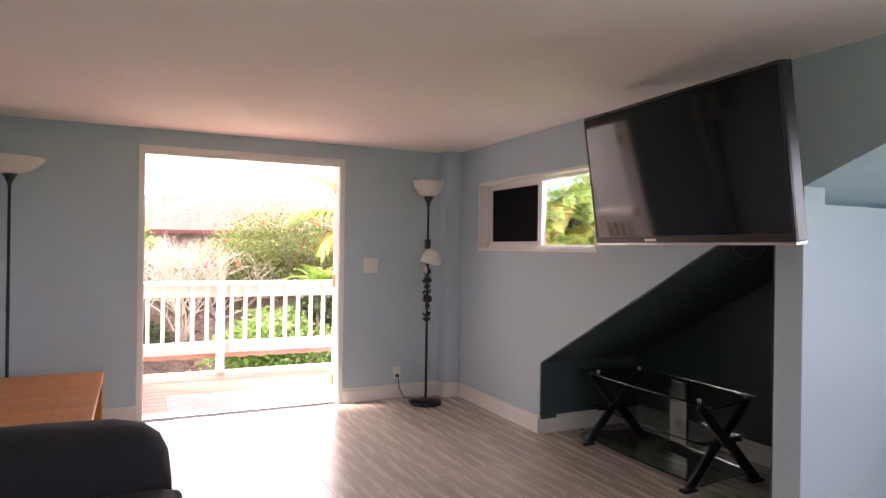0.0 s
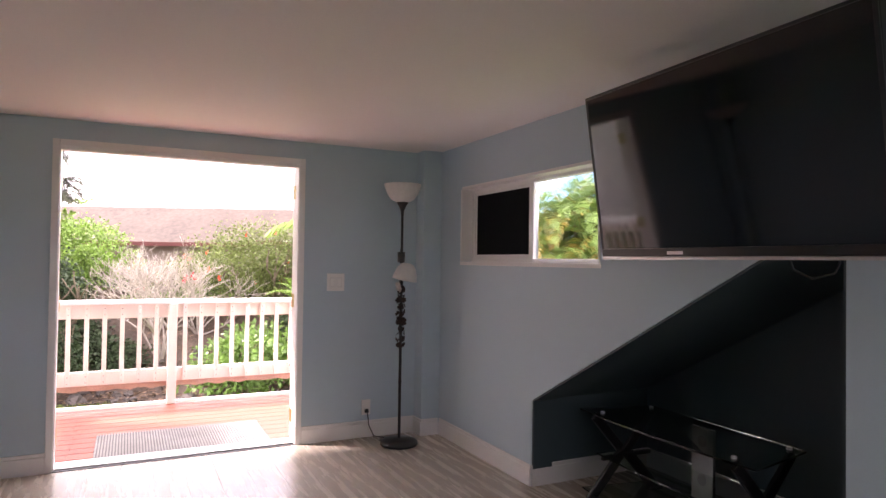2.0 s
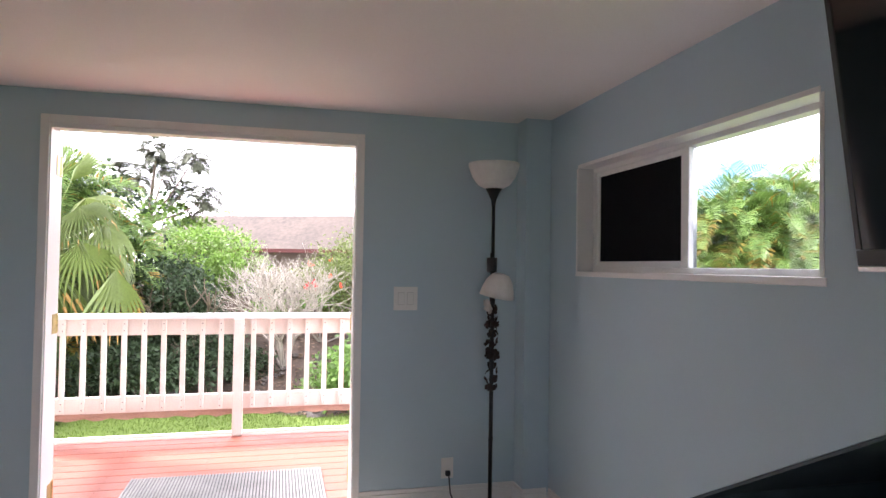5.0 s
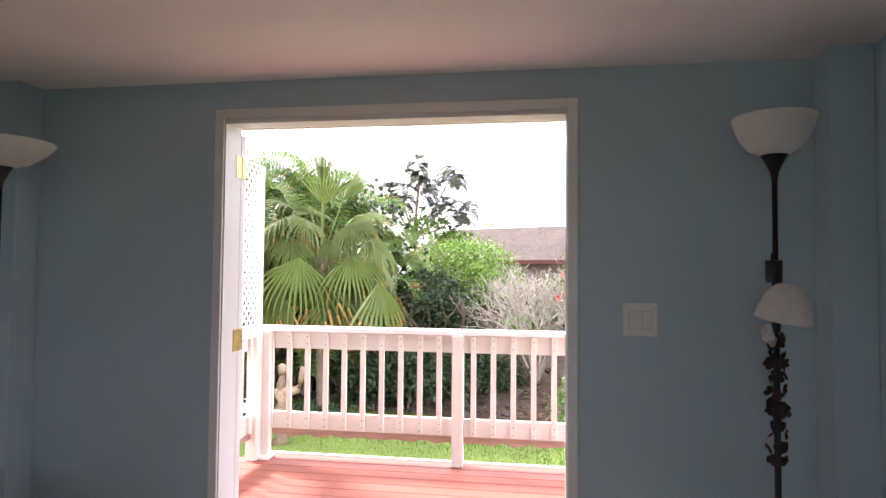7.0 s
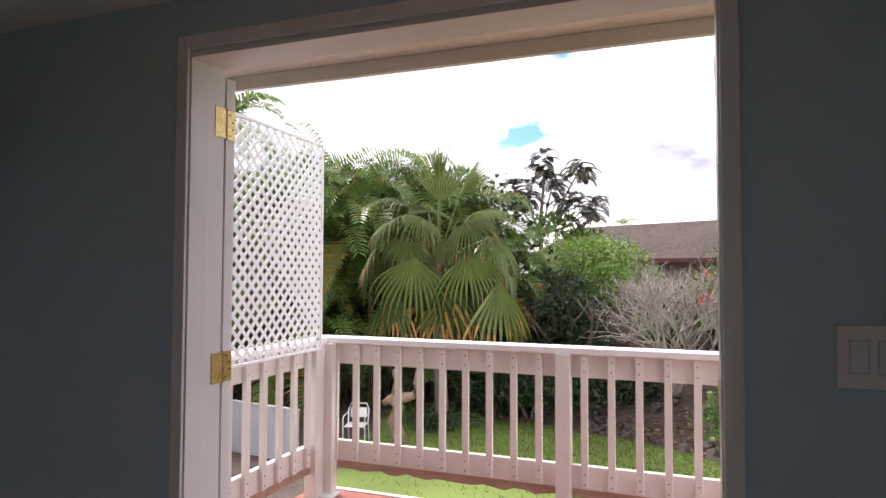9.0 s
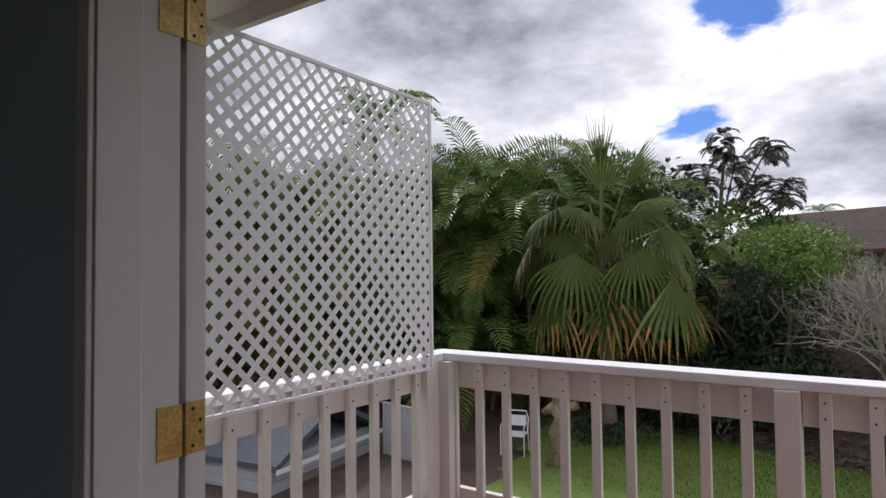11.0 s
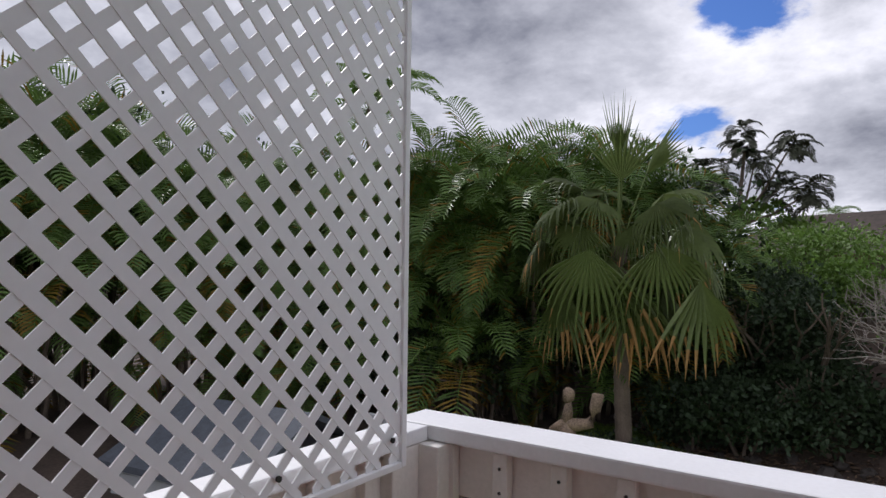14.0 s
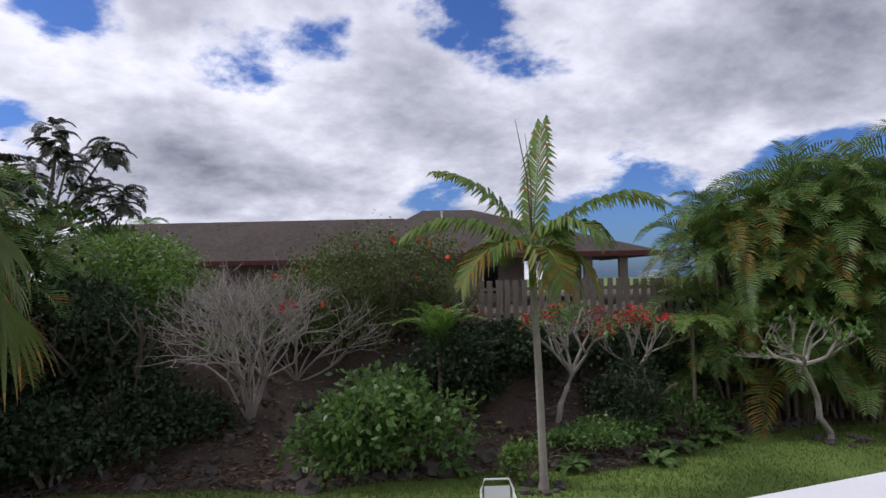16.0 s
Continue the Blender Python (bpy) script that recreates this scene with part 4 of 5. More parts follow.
part("fascia", bx(10.805, -4.94, 2.02, 10.84, 5, 2.22), FASCIA, nh, "red-brown fascia board")
part("wall", bx(-14.5, -2.2, -0.4, 2.5, -2.0, 2.0), HOUSEW, nh)
part("wall", bx(-1.0, -3.4, -0.4, 5.6, -3.2, 2.05), HOUSEW, nh)
wn = part("window", bx(3.9, -3.43, 0.6, 4.5, -3.405, 1.7), SCREEN, nh, "dark house window")
part("frame", bx(3.82, -3.44, 0.55, 3.89, -3.402, 1.75), PVC, wn)
for x, y in ((6.6, -4.5), (8.0, -4.5), (9.4, -4.5), (9.4, 4.0)):
    part("porch_post", bx(x - 0.16, y - 0.16, -0.5, x + 0.16, y + 0.16, 2.05, bevel=0.01), HOUSEW, nh)
part("vent_pipe", lathe([(0.05, 0.0), (0.05, 0.35), (0.0, 0.35)], 10), SILVER, nh).matrix_local = pose(2.2, -1.0, 3.95)

# board fence along the top of the bank
fc = tagged(new("board_fence"), "weathered grey board fence with gaps between boards", "fence")
fc.matrix_world = pose(-1.86, 24.63, 0, 0, 0, -21.5)
FL = 16.6
fb_me = mesh_from(bx(-0.075, -0.012, 0.0, 0.075, 0.012, 1.2, bevel=0.004), "fence_board", FENCEW)
for z in (0.25, 0.95):
    part("rail", bx(0, 0.014, z - 0.045, FL, 0.055, z + 0.045), FENCEW, fc)
nb = int(FL / 0.235)
rng = random.Random(7)
for k in range(nb):
    o = part("fence_board", fb_me, FENCEW, fc)
    o.matrix_local = pose(0.1 + k * 0.235, 0, rng.uniform(-0.02, 0.02), 0, rng.uniform(-0.6, 0.6), 0)
for k in range(0, nb, 9):
    part("post", bx(0.2 + k * 0.235, 0.056, -0.8, 0.3 + k * 0.235, 0.15, 1.18), FENCEW, fc)


# ---- plants ----
def leaf_cloud(name, rng, lobes, count, size, mats, flower=0.0, droop=0.25):
    """Leaves scattered near the skin of several uneven lobes: each a bent two-quad blade."""
    nr = np.random.RandomState(rng.randint(0, 10 ** 6))
    vol = np.array([l[3] * l[4] * l[5] for l in lobes]) ** 0.67
    pick = nr.choice(len(lobes), count, p=vol / vol.sum())
    L = np.array(lobes, float)[pick]
    d = nr.normal(size=(count, 3))
    d /= np.linalg.norm(d, axis=1)[:, None]
    d[:, 2] = np.where(d[:, 2] < -0.55, -d[:, 2], d[:, 2])
    rad = np.clip(1.02 - np.abs(nr.normal(0, 0.22, count)), 0.25, 1.2)
    lump = 1 + 0.16 * np.sin(d[:, 0] * 7 + pick) * np.sin(d[:, 1] * 6 + 2) + 0.10 * np.sin(d[:, 2] * 13 + d[:, 0] * 9)
    stray = nr.rand(count) < 0.14
    rad = np.where(stray, nr.uniform(1.0, 1.38, count), rad)
    c = L[:, :3] + d * L[:, 3:6] * (rad * lump)[:, None]
    out = d * 0.7 + nr.normal(0, 0.6, (count, 3))
    out[:, 2] -= droop
    out /= np.linalg.norm(out, axis=1)[:, None]
    side = np.cross(out, nr.normal(size=(count, 3)))
    side /= np.linalg.norm(side, axis=1)[:, None] + 1e-9
    s = size * nr.uniform(0.6, 1.3, count)[:, None]
    up = np.cross(side, out)
    v = np.stack([c, c + s * (0.5 * out + 0.3 * side + 0.08 * up), c + s * (1.05 * out - 0.1 * up), c + s * (0.5 * out - 0.3 * side + 0.08 * up)], 1).reshape(-1, 3)
    me = bpy.data.meshes.new(name)
    n = count
    me.vertices.add(4 * n)
    me.vertices.foreach_set("co", v.ravel())
    me.loops.add(4 * n)
    me.loops.foreach_set("vertex_index", np.arange(4 * n, dtype=np.int32))
    me.polygons.add(n)
    me.polygons.foreach_set("loop_start", np.arange(0, 4 * n, 4, dtype=np.int32))
    if flower:
        me.polygons.foreach_set("material_index", (nr.rand(n) < flower).astype(np.int32))
    me.update(calc_edges=True)
    for m in mats:
        me.materials.append(m)
    return me


def lobes_of(rng, w, d, h, n, z0=0.0):
    out = []
    for k in range(n):
        a = rng.uniform(0, 6.28)
        r = rng.uniform(0.15, 0.6)
        z = z0 + h * rng.uniform(0.2, 0.80)
        f = rng.uniform(0.22, 0.44)
        out.append((w * r * math.cos(a), d * r * math.sin(a), z, w * f, d * f, h * rng.uniform(0.2, 0.32)))
    out.append((0, 0, z0 + h * 0.40, w * 0.42, d * 0.42, h * 0.38))
    return out


def limb(p, rng, a, way, length, radius, depth, spread=0.7, lift=0.12):
    """A forking branch: tapered crooked segments, then two or three smaller ones."""
    pts, rad = [Vector(a)], [radius]
    d = Vector(way).normalized()
    for k in range(3):
        d = (d + Vector((rng.uniform(-0.22, 0.22), rng.uniform(-0.22, 0.22), rng.uniform(-0.1, 0.18)))).normalized()
        pts.append(pts[-1] + d * length / 3)
        rad.append(radius * (1 - 0.12 * (k + 1)))
    tube_into(p, pts, rad, 6 if radius > 0.015 else 4)
    if depth == 0:
        return [pts[-1]]
    tips = []
    for k in range(rng.choice((2, 3, 3)) if depth > 1 else 2):
        w = (d + Vector((rng.uniform(-spread, spread), rng.uniform(-spread, spread), rng.uniform(-spread * 0.5, spread * 0.6) + lift))).normalized()
        tips += limb(p, rng, pts[-1], w, length * rng.uniform(0.62, 0.85), radius * 0.66, depth - 1, spread, lift)
    return tips


def shrub(name, label, x, y, w, d, top, count, size, mats, seed, base=None, n=7, flower=0.0, category="shrub"):
    rng = random.Random(seed)
    g = ground_height(x, y) if base is None else base
    h = max(top - g, 0.45)
    t = thing(name, label, category, (x, y, g))
    p = bmesh.new()
    for k in range(4):
        a = rng.uniform(0, 6.28)
        limb(p, rng, (0.08 * math.cos(a), 0.08 * math.sin(a), -0.1), (0.4 * math.cos(a), 0.4 * math.sin(a), 1), h * 0.4, 0.03 + 0.008 * h, 2)
    part("trunk", p, BARK, t)
    lob = lobes_of(rng, w, d, h, n)
    part("crown", leaf_cloud("crown", rng, lob, count, size, mats[:1]), mats[:1], t)
    if flower:
        for k in range(int(flower * 1500)):
            lx, ly, lz, rx, ry, rz = rng.choice(lob)
            a, e = rng.uniform(3.4, 6.1), rng.uniform(-0.1, 1.2)
            p = bmesh.new()
            for j in range(2):
                blossom(p, Vector((lx + 1.05 * rx * math.cos(a) * math.cos(e), ly + 1.05 * ry * math.sin(a) * math.cos(e), lz + 1.1 * rz * math.sin(e) + 0.06 * j)), 0.062, rng)
            part("flower", p, mats[1], t, "coral hibiscus flower")
    return t


def frond_into(verts, faces, mi, rng, base, way, length, leaflets, leaf_len, droop, width=0.05, lift=0.5, dry=0.0, vee=0.25):
    """A feather palm frond: an arching rib with two rows of hanging leaflets."""
    base, way = Vector(base), Vector(way).normalized()
    pts = [base]
    d = way.copy()
    n = leaflets
    step = length / n
    for k in range(n):
        d = (d + Vector((0, 0, -droop * (0.4 + 1.6 * k / n) / n))).normalized()
        pts.append(pts[-1] + d * step)
    side0 = way.cross(Vector((0, 0, 1)))
    side0 = side0.normalized() if side0.length > 1e-3 else Vector((1, 0, 0))
    k0 = len(verts)
    for k in range(n + 1):
        r = 0.02 * (1 - 0.85 * k / n)
        t = (pts[min(k + 1, n)] - pts[max(k - 1, 0)]).normalized()
        u = side0.cross(t)
        verts += [pts[k] + side0 * r, pts[k] + u * r, pts[k] - side0 * r]
        if k:
            b = k0 + 3 * k
            for j in range(3):
                faces.append((b - 3 + j, b - 3 + (j + 1) % 3, b + (j + 1) % 3, b + j))
                mi.append(0)
    for k in range(int(n * 0.14), n + 1):
        f = k / n
        t = (pts[min(k + 1, n)] - pts[max(k - 1, 0)]).normalized()
        u = side0.cross(t).normalized()
        if u.z < 0:
            u = -u
        ll = leaf_len * (0.45 + 0.9 * math.sin(math.pi * min(1, 0.12 + f * 0.85))) * rng.uniform(0.85, 1.1)
        for sgn in (1, -1):
            w = (side0 * sgn * 0.85 + t * (0.35 + 0.5 * f) + u * vee + Vector((rng.uniform(-0.07, 0.07), rng.uniform(-0.07, 0.07), rng.uniform(-0.07, 0.07)))).normalized()
            a = pts[k]
            m = a + w * ll * 0.5
            e = a + w * ll * 0.85 + Vector((0, 0, -ll * lift * 0.5))
            q = t * width * 0.5
            i = len(verts)
            verts += [a - q * 0.5, a + q * 0.5, m + q, m - q, e]
            faces += [(i, i + 1, i + 2, i + 3), (i + 3, i + 2, i + 4)]
            c = 1 if rng.random() < dry else 0
            mi += [c, c]


def frond_mesh(name, fronds, mats, rng):
    v, f, mi = [], [], []
    for args in fronds:
        frond_into(v, f, mi, rng, **args)
    me = raw_mesh(name, v, f, mats)
    me.polygons.foreach_set("material_index", mi)
    me.update()
    return me


def areca_stem_plan(seed, w, h, count):
    """Foot, top and lean of every stem in a clump; the middle stems are the tallest."""
    rng = random.Random(seed)
    plan = []
    for k in range(count):
        a, r = k * 2.4 + rng.uniform(-0.4, 0.4), w * math.sqrt((k + 0.4) / count)
        top = h * (0.80 - 0.62 * (r / w) ** 1.7 * rng.uniform(0.35, 1.25))
        plan.append((0.4 * r * math.cos(a), 0.4 * r * math.sin(a), 0.9 * r * math.cos(a), 0.9 * r * math.sin(a), top, a))
    return plan


def areca_crown(seed, w, h, count, length, dry):
    rng = random.Random(seed)
    out = []
    for fx, fy, tx, ty, top, lean in areca_stem_plan(seed, w, h, count):
        first = rng.uniform(0, 6.28)
        heads = rng.choice((8, 9, 10))
        for k in range(heads):
            q = k / (heads - 1)
            a = first + k * 2.4
            rise = 1.7 - 1.75 * q + rng.uniform(-0.2, 0.2)
            out.append(dict(base=(tx, ty, top - 0.25 * q), way=(math.cos(a) + 0.25 * math.cos(lean), math.sin(a) + 0.25 * math.sin(lean), rise), length=length * rng.uniform(0.8, 1.15),
                            leaflets=30, leaf_len=0.56, droop=rng.uniform(1.2, 2.3), width=0.05, lift=rng.uniform(0.1, 0.4), dry=0.75 if (q > 0.85 and rng.random() < 0.4 + 2 * dry) else dry, vee=0.45))
    return frond_mesh("areca_crown", out, [ARECA, ARECAY], rng)


def areca_stems(seed, w, h, count):
    p = bmesh.new()
    for fx, fy, tx, ty, top, lean in areca_stem_plan(seed, w, h, count):
        tube_into(p, [(fx, fy, -0.3), (0.6 * fx + 0.4 * tx, 0.6 * fy + 0.4 * ty, top * 0.45), (tx, ty, top)], [0.055, 0.045, 0.035], 7)
    return mesh_from(p, "areca_stems", BARK)


AREC = [(areca_crown(31 + k, 1.8, 7.0, 19, 2.2, 0.06), areca_stems(31 + k, 1.8, 7.0, 19)) for k in range(3)]


def areca(x, y, top, label, seed, scale_w=1.0):
    g = ground_height(x, y)
    t = thing("areca_palm", label, "palm", (x, y, g), turn=seed * 47.0, group="areca palm screen")
    k = (top - g) / 7.0
    for name, me, mat in (("crown", AREC[seed % 3][0], ARECA), ("trunk", AREC[seed % 3][1], BARK)):
        o = part(name, me, mat, t)
        o.scale = (k * scale_w, k * scale_w, k)
        o["kind"] = "stuff"
    return t


DENSE = "dense clump of green areca palms with arching fronds"
for k, (x, y, top) in enumerate(((-13.5, 17.2, 5.4), (-11.6, 18.1, 5.3), (-10.2, 18.6, 5.2), (-8.7, 18.9, 5.7), (-7.2, 19.6, 5.5), (-6.2, 20.8, 5.7), (-12.6, 15.6, 3.4), (-15.8, 16.5, 6.0), (-4.6, 21.4, 4.6), (-14.5, 14.2, 4.6), (-17.0, 13.0, 6.8), (-16.0, 10.5, 6.2), (-18.5, 9.0, 7.2), (-17.0, 6.8, 6.8), (-20.5, 11.5, 7.6))):
    areca(x, y, top, DENSE, k)
for k, (x, y, top) in enumerate(((15.3, 17.4, 5.1), (17.4, 17.3, 5.4), (13.5, 17.9, 3.9), (16.2, 16.4, 3.4), (19.4, 16.6, 5.8), (18.4, 15.4, 4.4), (14.4, 16.9, 1.6))):
    areca(x, y, top, "tall areca palm clump with yellowing lower fronds", k + 1)


def tall_palm():
    rng = random.Random(77)
    x, y = -12.6, 18.9
    g = ground_height(x, y)
    t = thing("tall_palm", "tall green palm rising above the areca screen", "palm", (x, y, g))
    p = bmesh.new()
    tube_into(p, [(0, 0, -0.3), (0.1, 0, 4), (0.05, 0, 8.7)], [0.16, 0.13, 0.1], 10)
    part("trunk", p, BARK, t)
    for k in range(12):
        a = k * 2.4
        me = frond_mesh("frond", [dict(base=(0.05, 0, 8.6), way=(math.cos(a), math.sin(a), rng.uniform(0.2, 1.5)), length=2.5, leaflets=30, leaf_len=0.6, droop=1.5, width=0.09, lift=0.5)], [ARECA, ARECAY], rng)
        part("frond", me, ARECA, t)


tall_palm()


def fan_leaf_mesh(rng, base, turn, rise, stalk, radius, spread, drop, limp, dry, tilt=0.0, segs=26):
    """A fan palm leaf: an arching stalk, a pleated round blade and split fingers whose ends hang."""
    v, f, mi = [], [], []
    a = radians(turn)
    flat = Vector((math.cos(a), math.sin(a), 0))
    side = Vector((-math.sin(a), math.cos(a), 0))
    d = flat * math.cos(radians(rise)) + Vector((0, 0, math.sin(radians(rise))))
    p = Vector(base)
    for k in range(9):
        r = 0.032 * (1 - 0.05 * k)
        up = side.cross(d)
        v += [p + side * r, p + up * r * 0.6, p - side * r, p - up * r * 0.6]
        if k:
            b = len(v) - 8
            for j in range(4):
                f.append((b + j, b + (j + 1) % 4, b + 4 + (j + 1) % 4, b + 4 + j))
                mi.append(0)
        p = p + d * stalk / 8
        d = (d + Vector((0, 0, -0.035))).normalized()
    hub = p - d * stalk / 8
    turn_down = Matrix.Rotation(radians(drop), 3, side)
    fwd = turn_down @ d
    lean = Matrix.Rotation(radians(tilt), 3, fwd)
    across = lean @ side
    normal = fwd.cross(across).normalized()
    if normal.z < 0:
        normal = -normal
    total = radians(spread)
    down = Vector((0, 0, -1))

    def spoke(ang, r, lift=0.0):
        w = fwd * math.cos(ang) + across * math.sin(ang)
        return hub + w * r + normal * (lift - 0.22 * abs(math.sin(ang)) * r - 0.10 * r * r / radius)

    inner = (0.42 if spread < 130 else 0.36) * radius
    da = total / segs
    for k in range(segs):
        am = -total / 2 + da * (k + 0.5)
        reach = radius * (0.72 + 0.28 * math.cos(am * 0.75)) * rng.uniform(0.86, 1.1)
        i = len(v)
        v += [hub, spoke(am - da / 2, inner), spoke(am, inner, 0.045 * radius), spoke(am + da / 2, inner)]
        f += [(i, i + 1, i + 2), (i, i + 2, i + 3)]
        mi += [0, 0]
        way = (spoke(am, inner) - spoke(am, inner * 0.6)).normalized()
        q = (v[i + 3] - v[i + 1]) * 0.5
        c = (v[i + 1] + v[i + 3]) * 0.5
        step = (reach - inner) / 4
        old = rng.random() < dry
        soft = limp * rng.uniform(0.5, 2.6 if spread > 130 else 1.7)
        kink = rng.randrange(4) if rng.random() < (0.5 if spread > 130 else 0.2) else 9
        last = (i + 1, i + 2, i + 3)
        for m, wide in enumerate((0.9, 0.74, 0.46, 0.0) if dry > 0.4 else (0.76, 0.54, 0.30, 0.0)):
            way = (way + down * soft * (0.22 + 0.30 * m) * (2.0 if m >= kink else 1.0) + across * rng.uniform(-0.05, 0.05)).normalized()
            c = c + way * step * (1.25 if m == 3 else 1.0)
            j = len(v)
            colour = 1 if (old and m >= (1 if dry > 0.6 and rng.random() < 0.6 else 2)) or (m == 3 and rng.random() < 0.25 + dry) else 0
            if m < 3:
                v += [c - q * wide, c + normal * 0.03 * radius * (1 - m / 3), c + q * wide]
                f += [(last[0], j, j + 1, last[1]), (last[1], j + 1, j + 2, last[2])]
                mi += [colour, colour]
                last = (j, j + 1, j + 2)
            else:
                v += [c]
                f += [(last[0], j, last[1]), (last[1], j, last[2])]
                mi += [colour, colour]
    me = raw_mesh("fan_leaf", v, f, [PALMG, PALMD])
    me.polygons.foreach_set("material_index", mi)
    me.update()
    return me


def fan_palm():
    x, y = -4.22, 17.3
    g = ground_height(x, y)
    t = thing("fan_palm", "big fan palm with drooping green leaves and dry brown skirt", "palm", (x, y, g))
    rng = random.Random(12)
    cz = 1.55 - g
    p = bmesh.new()
    tube_into(p, [(0.15, 0, -0.3), (0.12, 0, 0.3), (0.05, 0, cz * 0.5), (0, 0, cz + 0.3)], [0.24, 0.17, 0.15, 0.17], 14)
    for k in range(14):
        z = 0.3 + k * cz / 15
        tube_into(p, [(0.1 * (1 - k / 14), 0, z), (0.1 * (1 - k / 14), 0, z + 0.05)], [0.172, 0.165], 14)
    part("trunk", p, BARK, t)
    # turn, rise, stalk, radius, spread, blade drop, limpness, dryness, tilt: from the spear down to the skirt
    spec = [(110, 87, 1.75, 1.55, 34, 2, 0.0, 0.0, 0), (15, 74, 1.55, 1.25, 120, 2, 0.05, 0.0, 20), (-60, 80, 1.35, 1.2, 95, -4, 0.05, 0.0, -10),
            (190, 64, 1.45, 1.3, 170, 30, 0.6, 0.02, 15), (45, 56, 1.5, 1.35, 190, 35, 0.55, 0.02, -10), (130, 62, 1.5, 1.35, 190, 30, 0.45, 0.02, 0),
            (-100, 58, 1.25, 1.1, 180, 70, 0.9, 0.03, -25), (-25, 50, 1.3, 1.3, 190, 58, 0.8, 0.03, 30), (225, 46, 1.4, 1.3, 190, 55, 0.9, 0.03, 30),
            (165, 38, 1.5, 1.35, 190, 45, 0.8, 0.05, -15), (75, 38, 1.4, 1.4, 200, 50, 0.6, 0.04, 10), (10, 33, 1.4, 1.5, 190, 55, 0.75, 0.05, 25),
            (-50, 46, 0.95, 1.05, 170, 80, 0.6, 0.04, 35), (-118, 40, 1.1, 1.15, 170, 82, 0.9, 0.06, -30), (205, 20, 1.45, 1.4, 180, 58, 0.9, 0.10, 25),
            (30, 14, 1.4, 1.5, 190, 55, 0.8, 0.12, -15), (115, 10, 1.3, 1.4, 200, 50, 0.7, 0.10, 0), (150, 4, 1.35, 1.4, 170, 60, 0.8, 0.25, 15),
            (-80, 14, 0.9, 2.15, 80, 84, 0.12, 0.9, 5), (244, -8, 1.5, 1.7, 66, 62, 0.25, 0.7, -22), (-18, -2, 1.8, 1.8, 90, 60, 0.25, 0.45, 22),
            (-50, -12, 1.0, 1.9, 80, 70, 0.15, 0.65, 12), (262, 24, 1.15, 1.7, 120, 78, 0.4, 0.10, -25), (-35, 26, 1.25, 1.6, 130, 72, 0.5, 0.08, 25), (45, -10, 1.0, 1.7, 90, 70, 0.3, 0.6, 0), (172, -10, 1.1, 1.6, 85, 70, 0.3, 0.7, 0), (100, -8, 0.9, 1.6, 90, 76, 0.3, 0.7, 0)]
    for k, (turn, rise, stalk, radius, spread, drop, limp, dry, tilt) in enumerate(spec):
        me = fan_leaf_mesh(rng, (0.06 * math.cos(radians(turn)), 0.06 * math.sin(radians(turn)), cz + 0.3 - 0.02 * k), turn, rise, stalk, radius, spread, drop, limp, dry, tilt, max(12, int(spread / 7.5)))
        part("leaf", me, PALMG, t)


fan_palm()


def young_palm():
    x, y = 6.15, 15.2
    g = ground_height(x, y)
    t = thing("young_palm", "slender young palm with a ringed pale trunk", "palm", (x, y, g))
    rng = random.Random(3)
    h = 1.72 - g
    p = bmesh.new()
    pts = [(0, 0, -0.2), (0.0, 0, 0.3), (-0.05, 0.0, h * 0.5), (-0.12, 0, h * 0.86)]
    tube_into(p, pts, [0.12, 0.075, 0.066, 0.06], 12)
    for k in range(28):
        z = 0.35 + k * 0.125
        xx = float(np.interp(z, [q[2] for q in pts], [q[0] for q in pts]))
        tube_into(p, [(xx, 0, z), (xx, 0, z + 0.018)], [0.074, 0.07], 12)
    part("trunk", p, PALEBARK, t, "pale ringed trunk")
    p = bmesh.new()
    tube_into(p, [(-0.12, 0, h * 0.86), (-0.14, 0, h), (-0.13, 0, h + 0.3)], [0.075, 0.07, 0.03], 10)
    part("crownshaft", p, COCO, t, "brown-green crown shaft")
    # each frond: side, depth, rise, length, droop
    for side, away, az, ln, dr in ((0.10, 0.05, 1.0, 2.3, 0.22), (1.0, 0.1, 0.98, 2.75, 1.1), (-1.0, 0.0, 0.62, 2.4, 1.0), (-0.75, 0.3, 1.25, 2.4, 0.9), (0.6, -0.5, 0.75, 1.6, 1.7), (-0.8, -0.4, 0.25, 1.8, 1.7), (0.3, -0.8, 0.15, 1.4, 2.0), (0.85, -0.2, 0.1, 1.5, 1.9), (-0.3, 0.8, 0.5, 1.7, 1.4), (0.5, 0.8, 0.6, 1.8, 1.4)):
        ax, ay = 0.93 * side + 0.37 * away, -0.37 * side + 0.93 * away
        me = frond_mesh("frond", [dict(base=(-0.13, 0, h + 0.1), way=(ax, ay, az), length=ln, leaflets=44, leaf_len=0.64, droop=dr, width=0.075, lift=0.75, dry=0.08 if az > 0.3 else 0.4, vee=0.1)], [COCO, ARECAY], rng)
        part("frond", me, COCO, t)
    p = bmesh.new()
    tube_into(p, [(-0.13, 0, h + 0.2), (-0.2, 0, h + 1.4), (-0.42, 0, h + 2.45)], [0.02, 0.015, 0.004], 6)
    tube_into(p, [(-0.13, 0, h + 0.2), (-0.12, 0, h + 1.3), (-0.22, 0, h + 2.2)], [0.018, 0.012, 0.004], 6)
    part("spear_leaf", p, BARK, t, "dark unopened spear leaf")


young_palm()


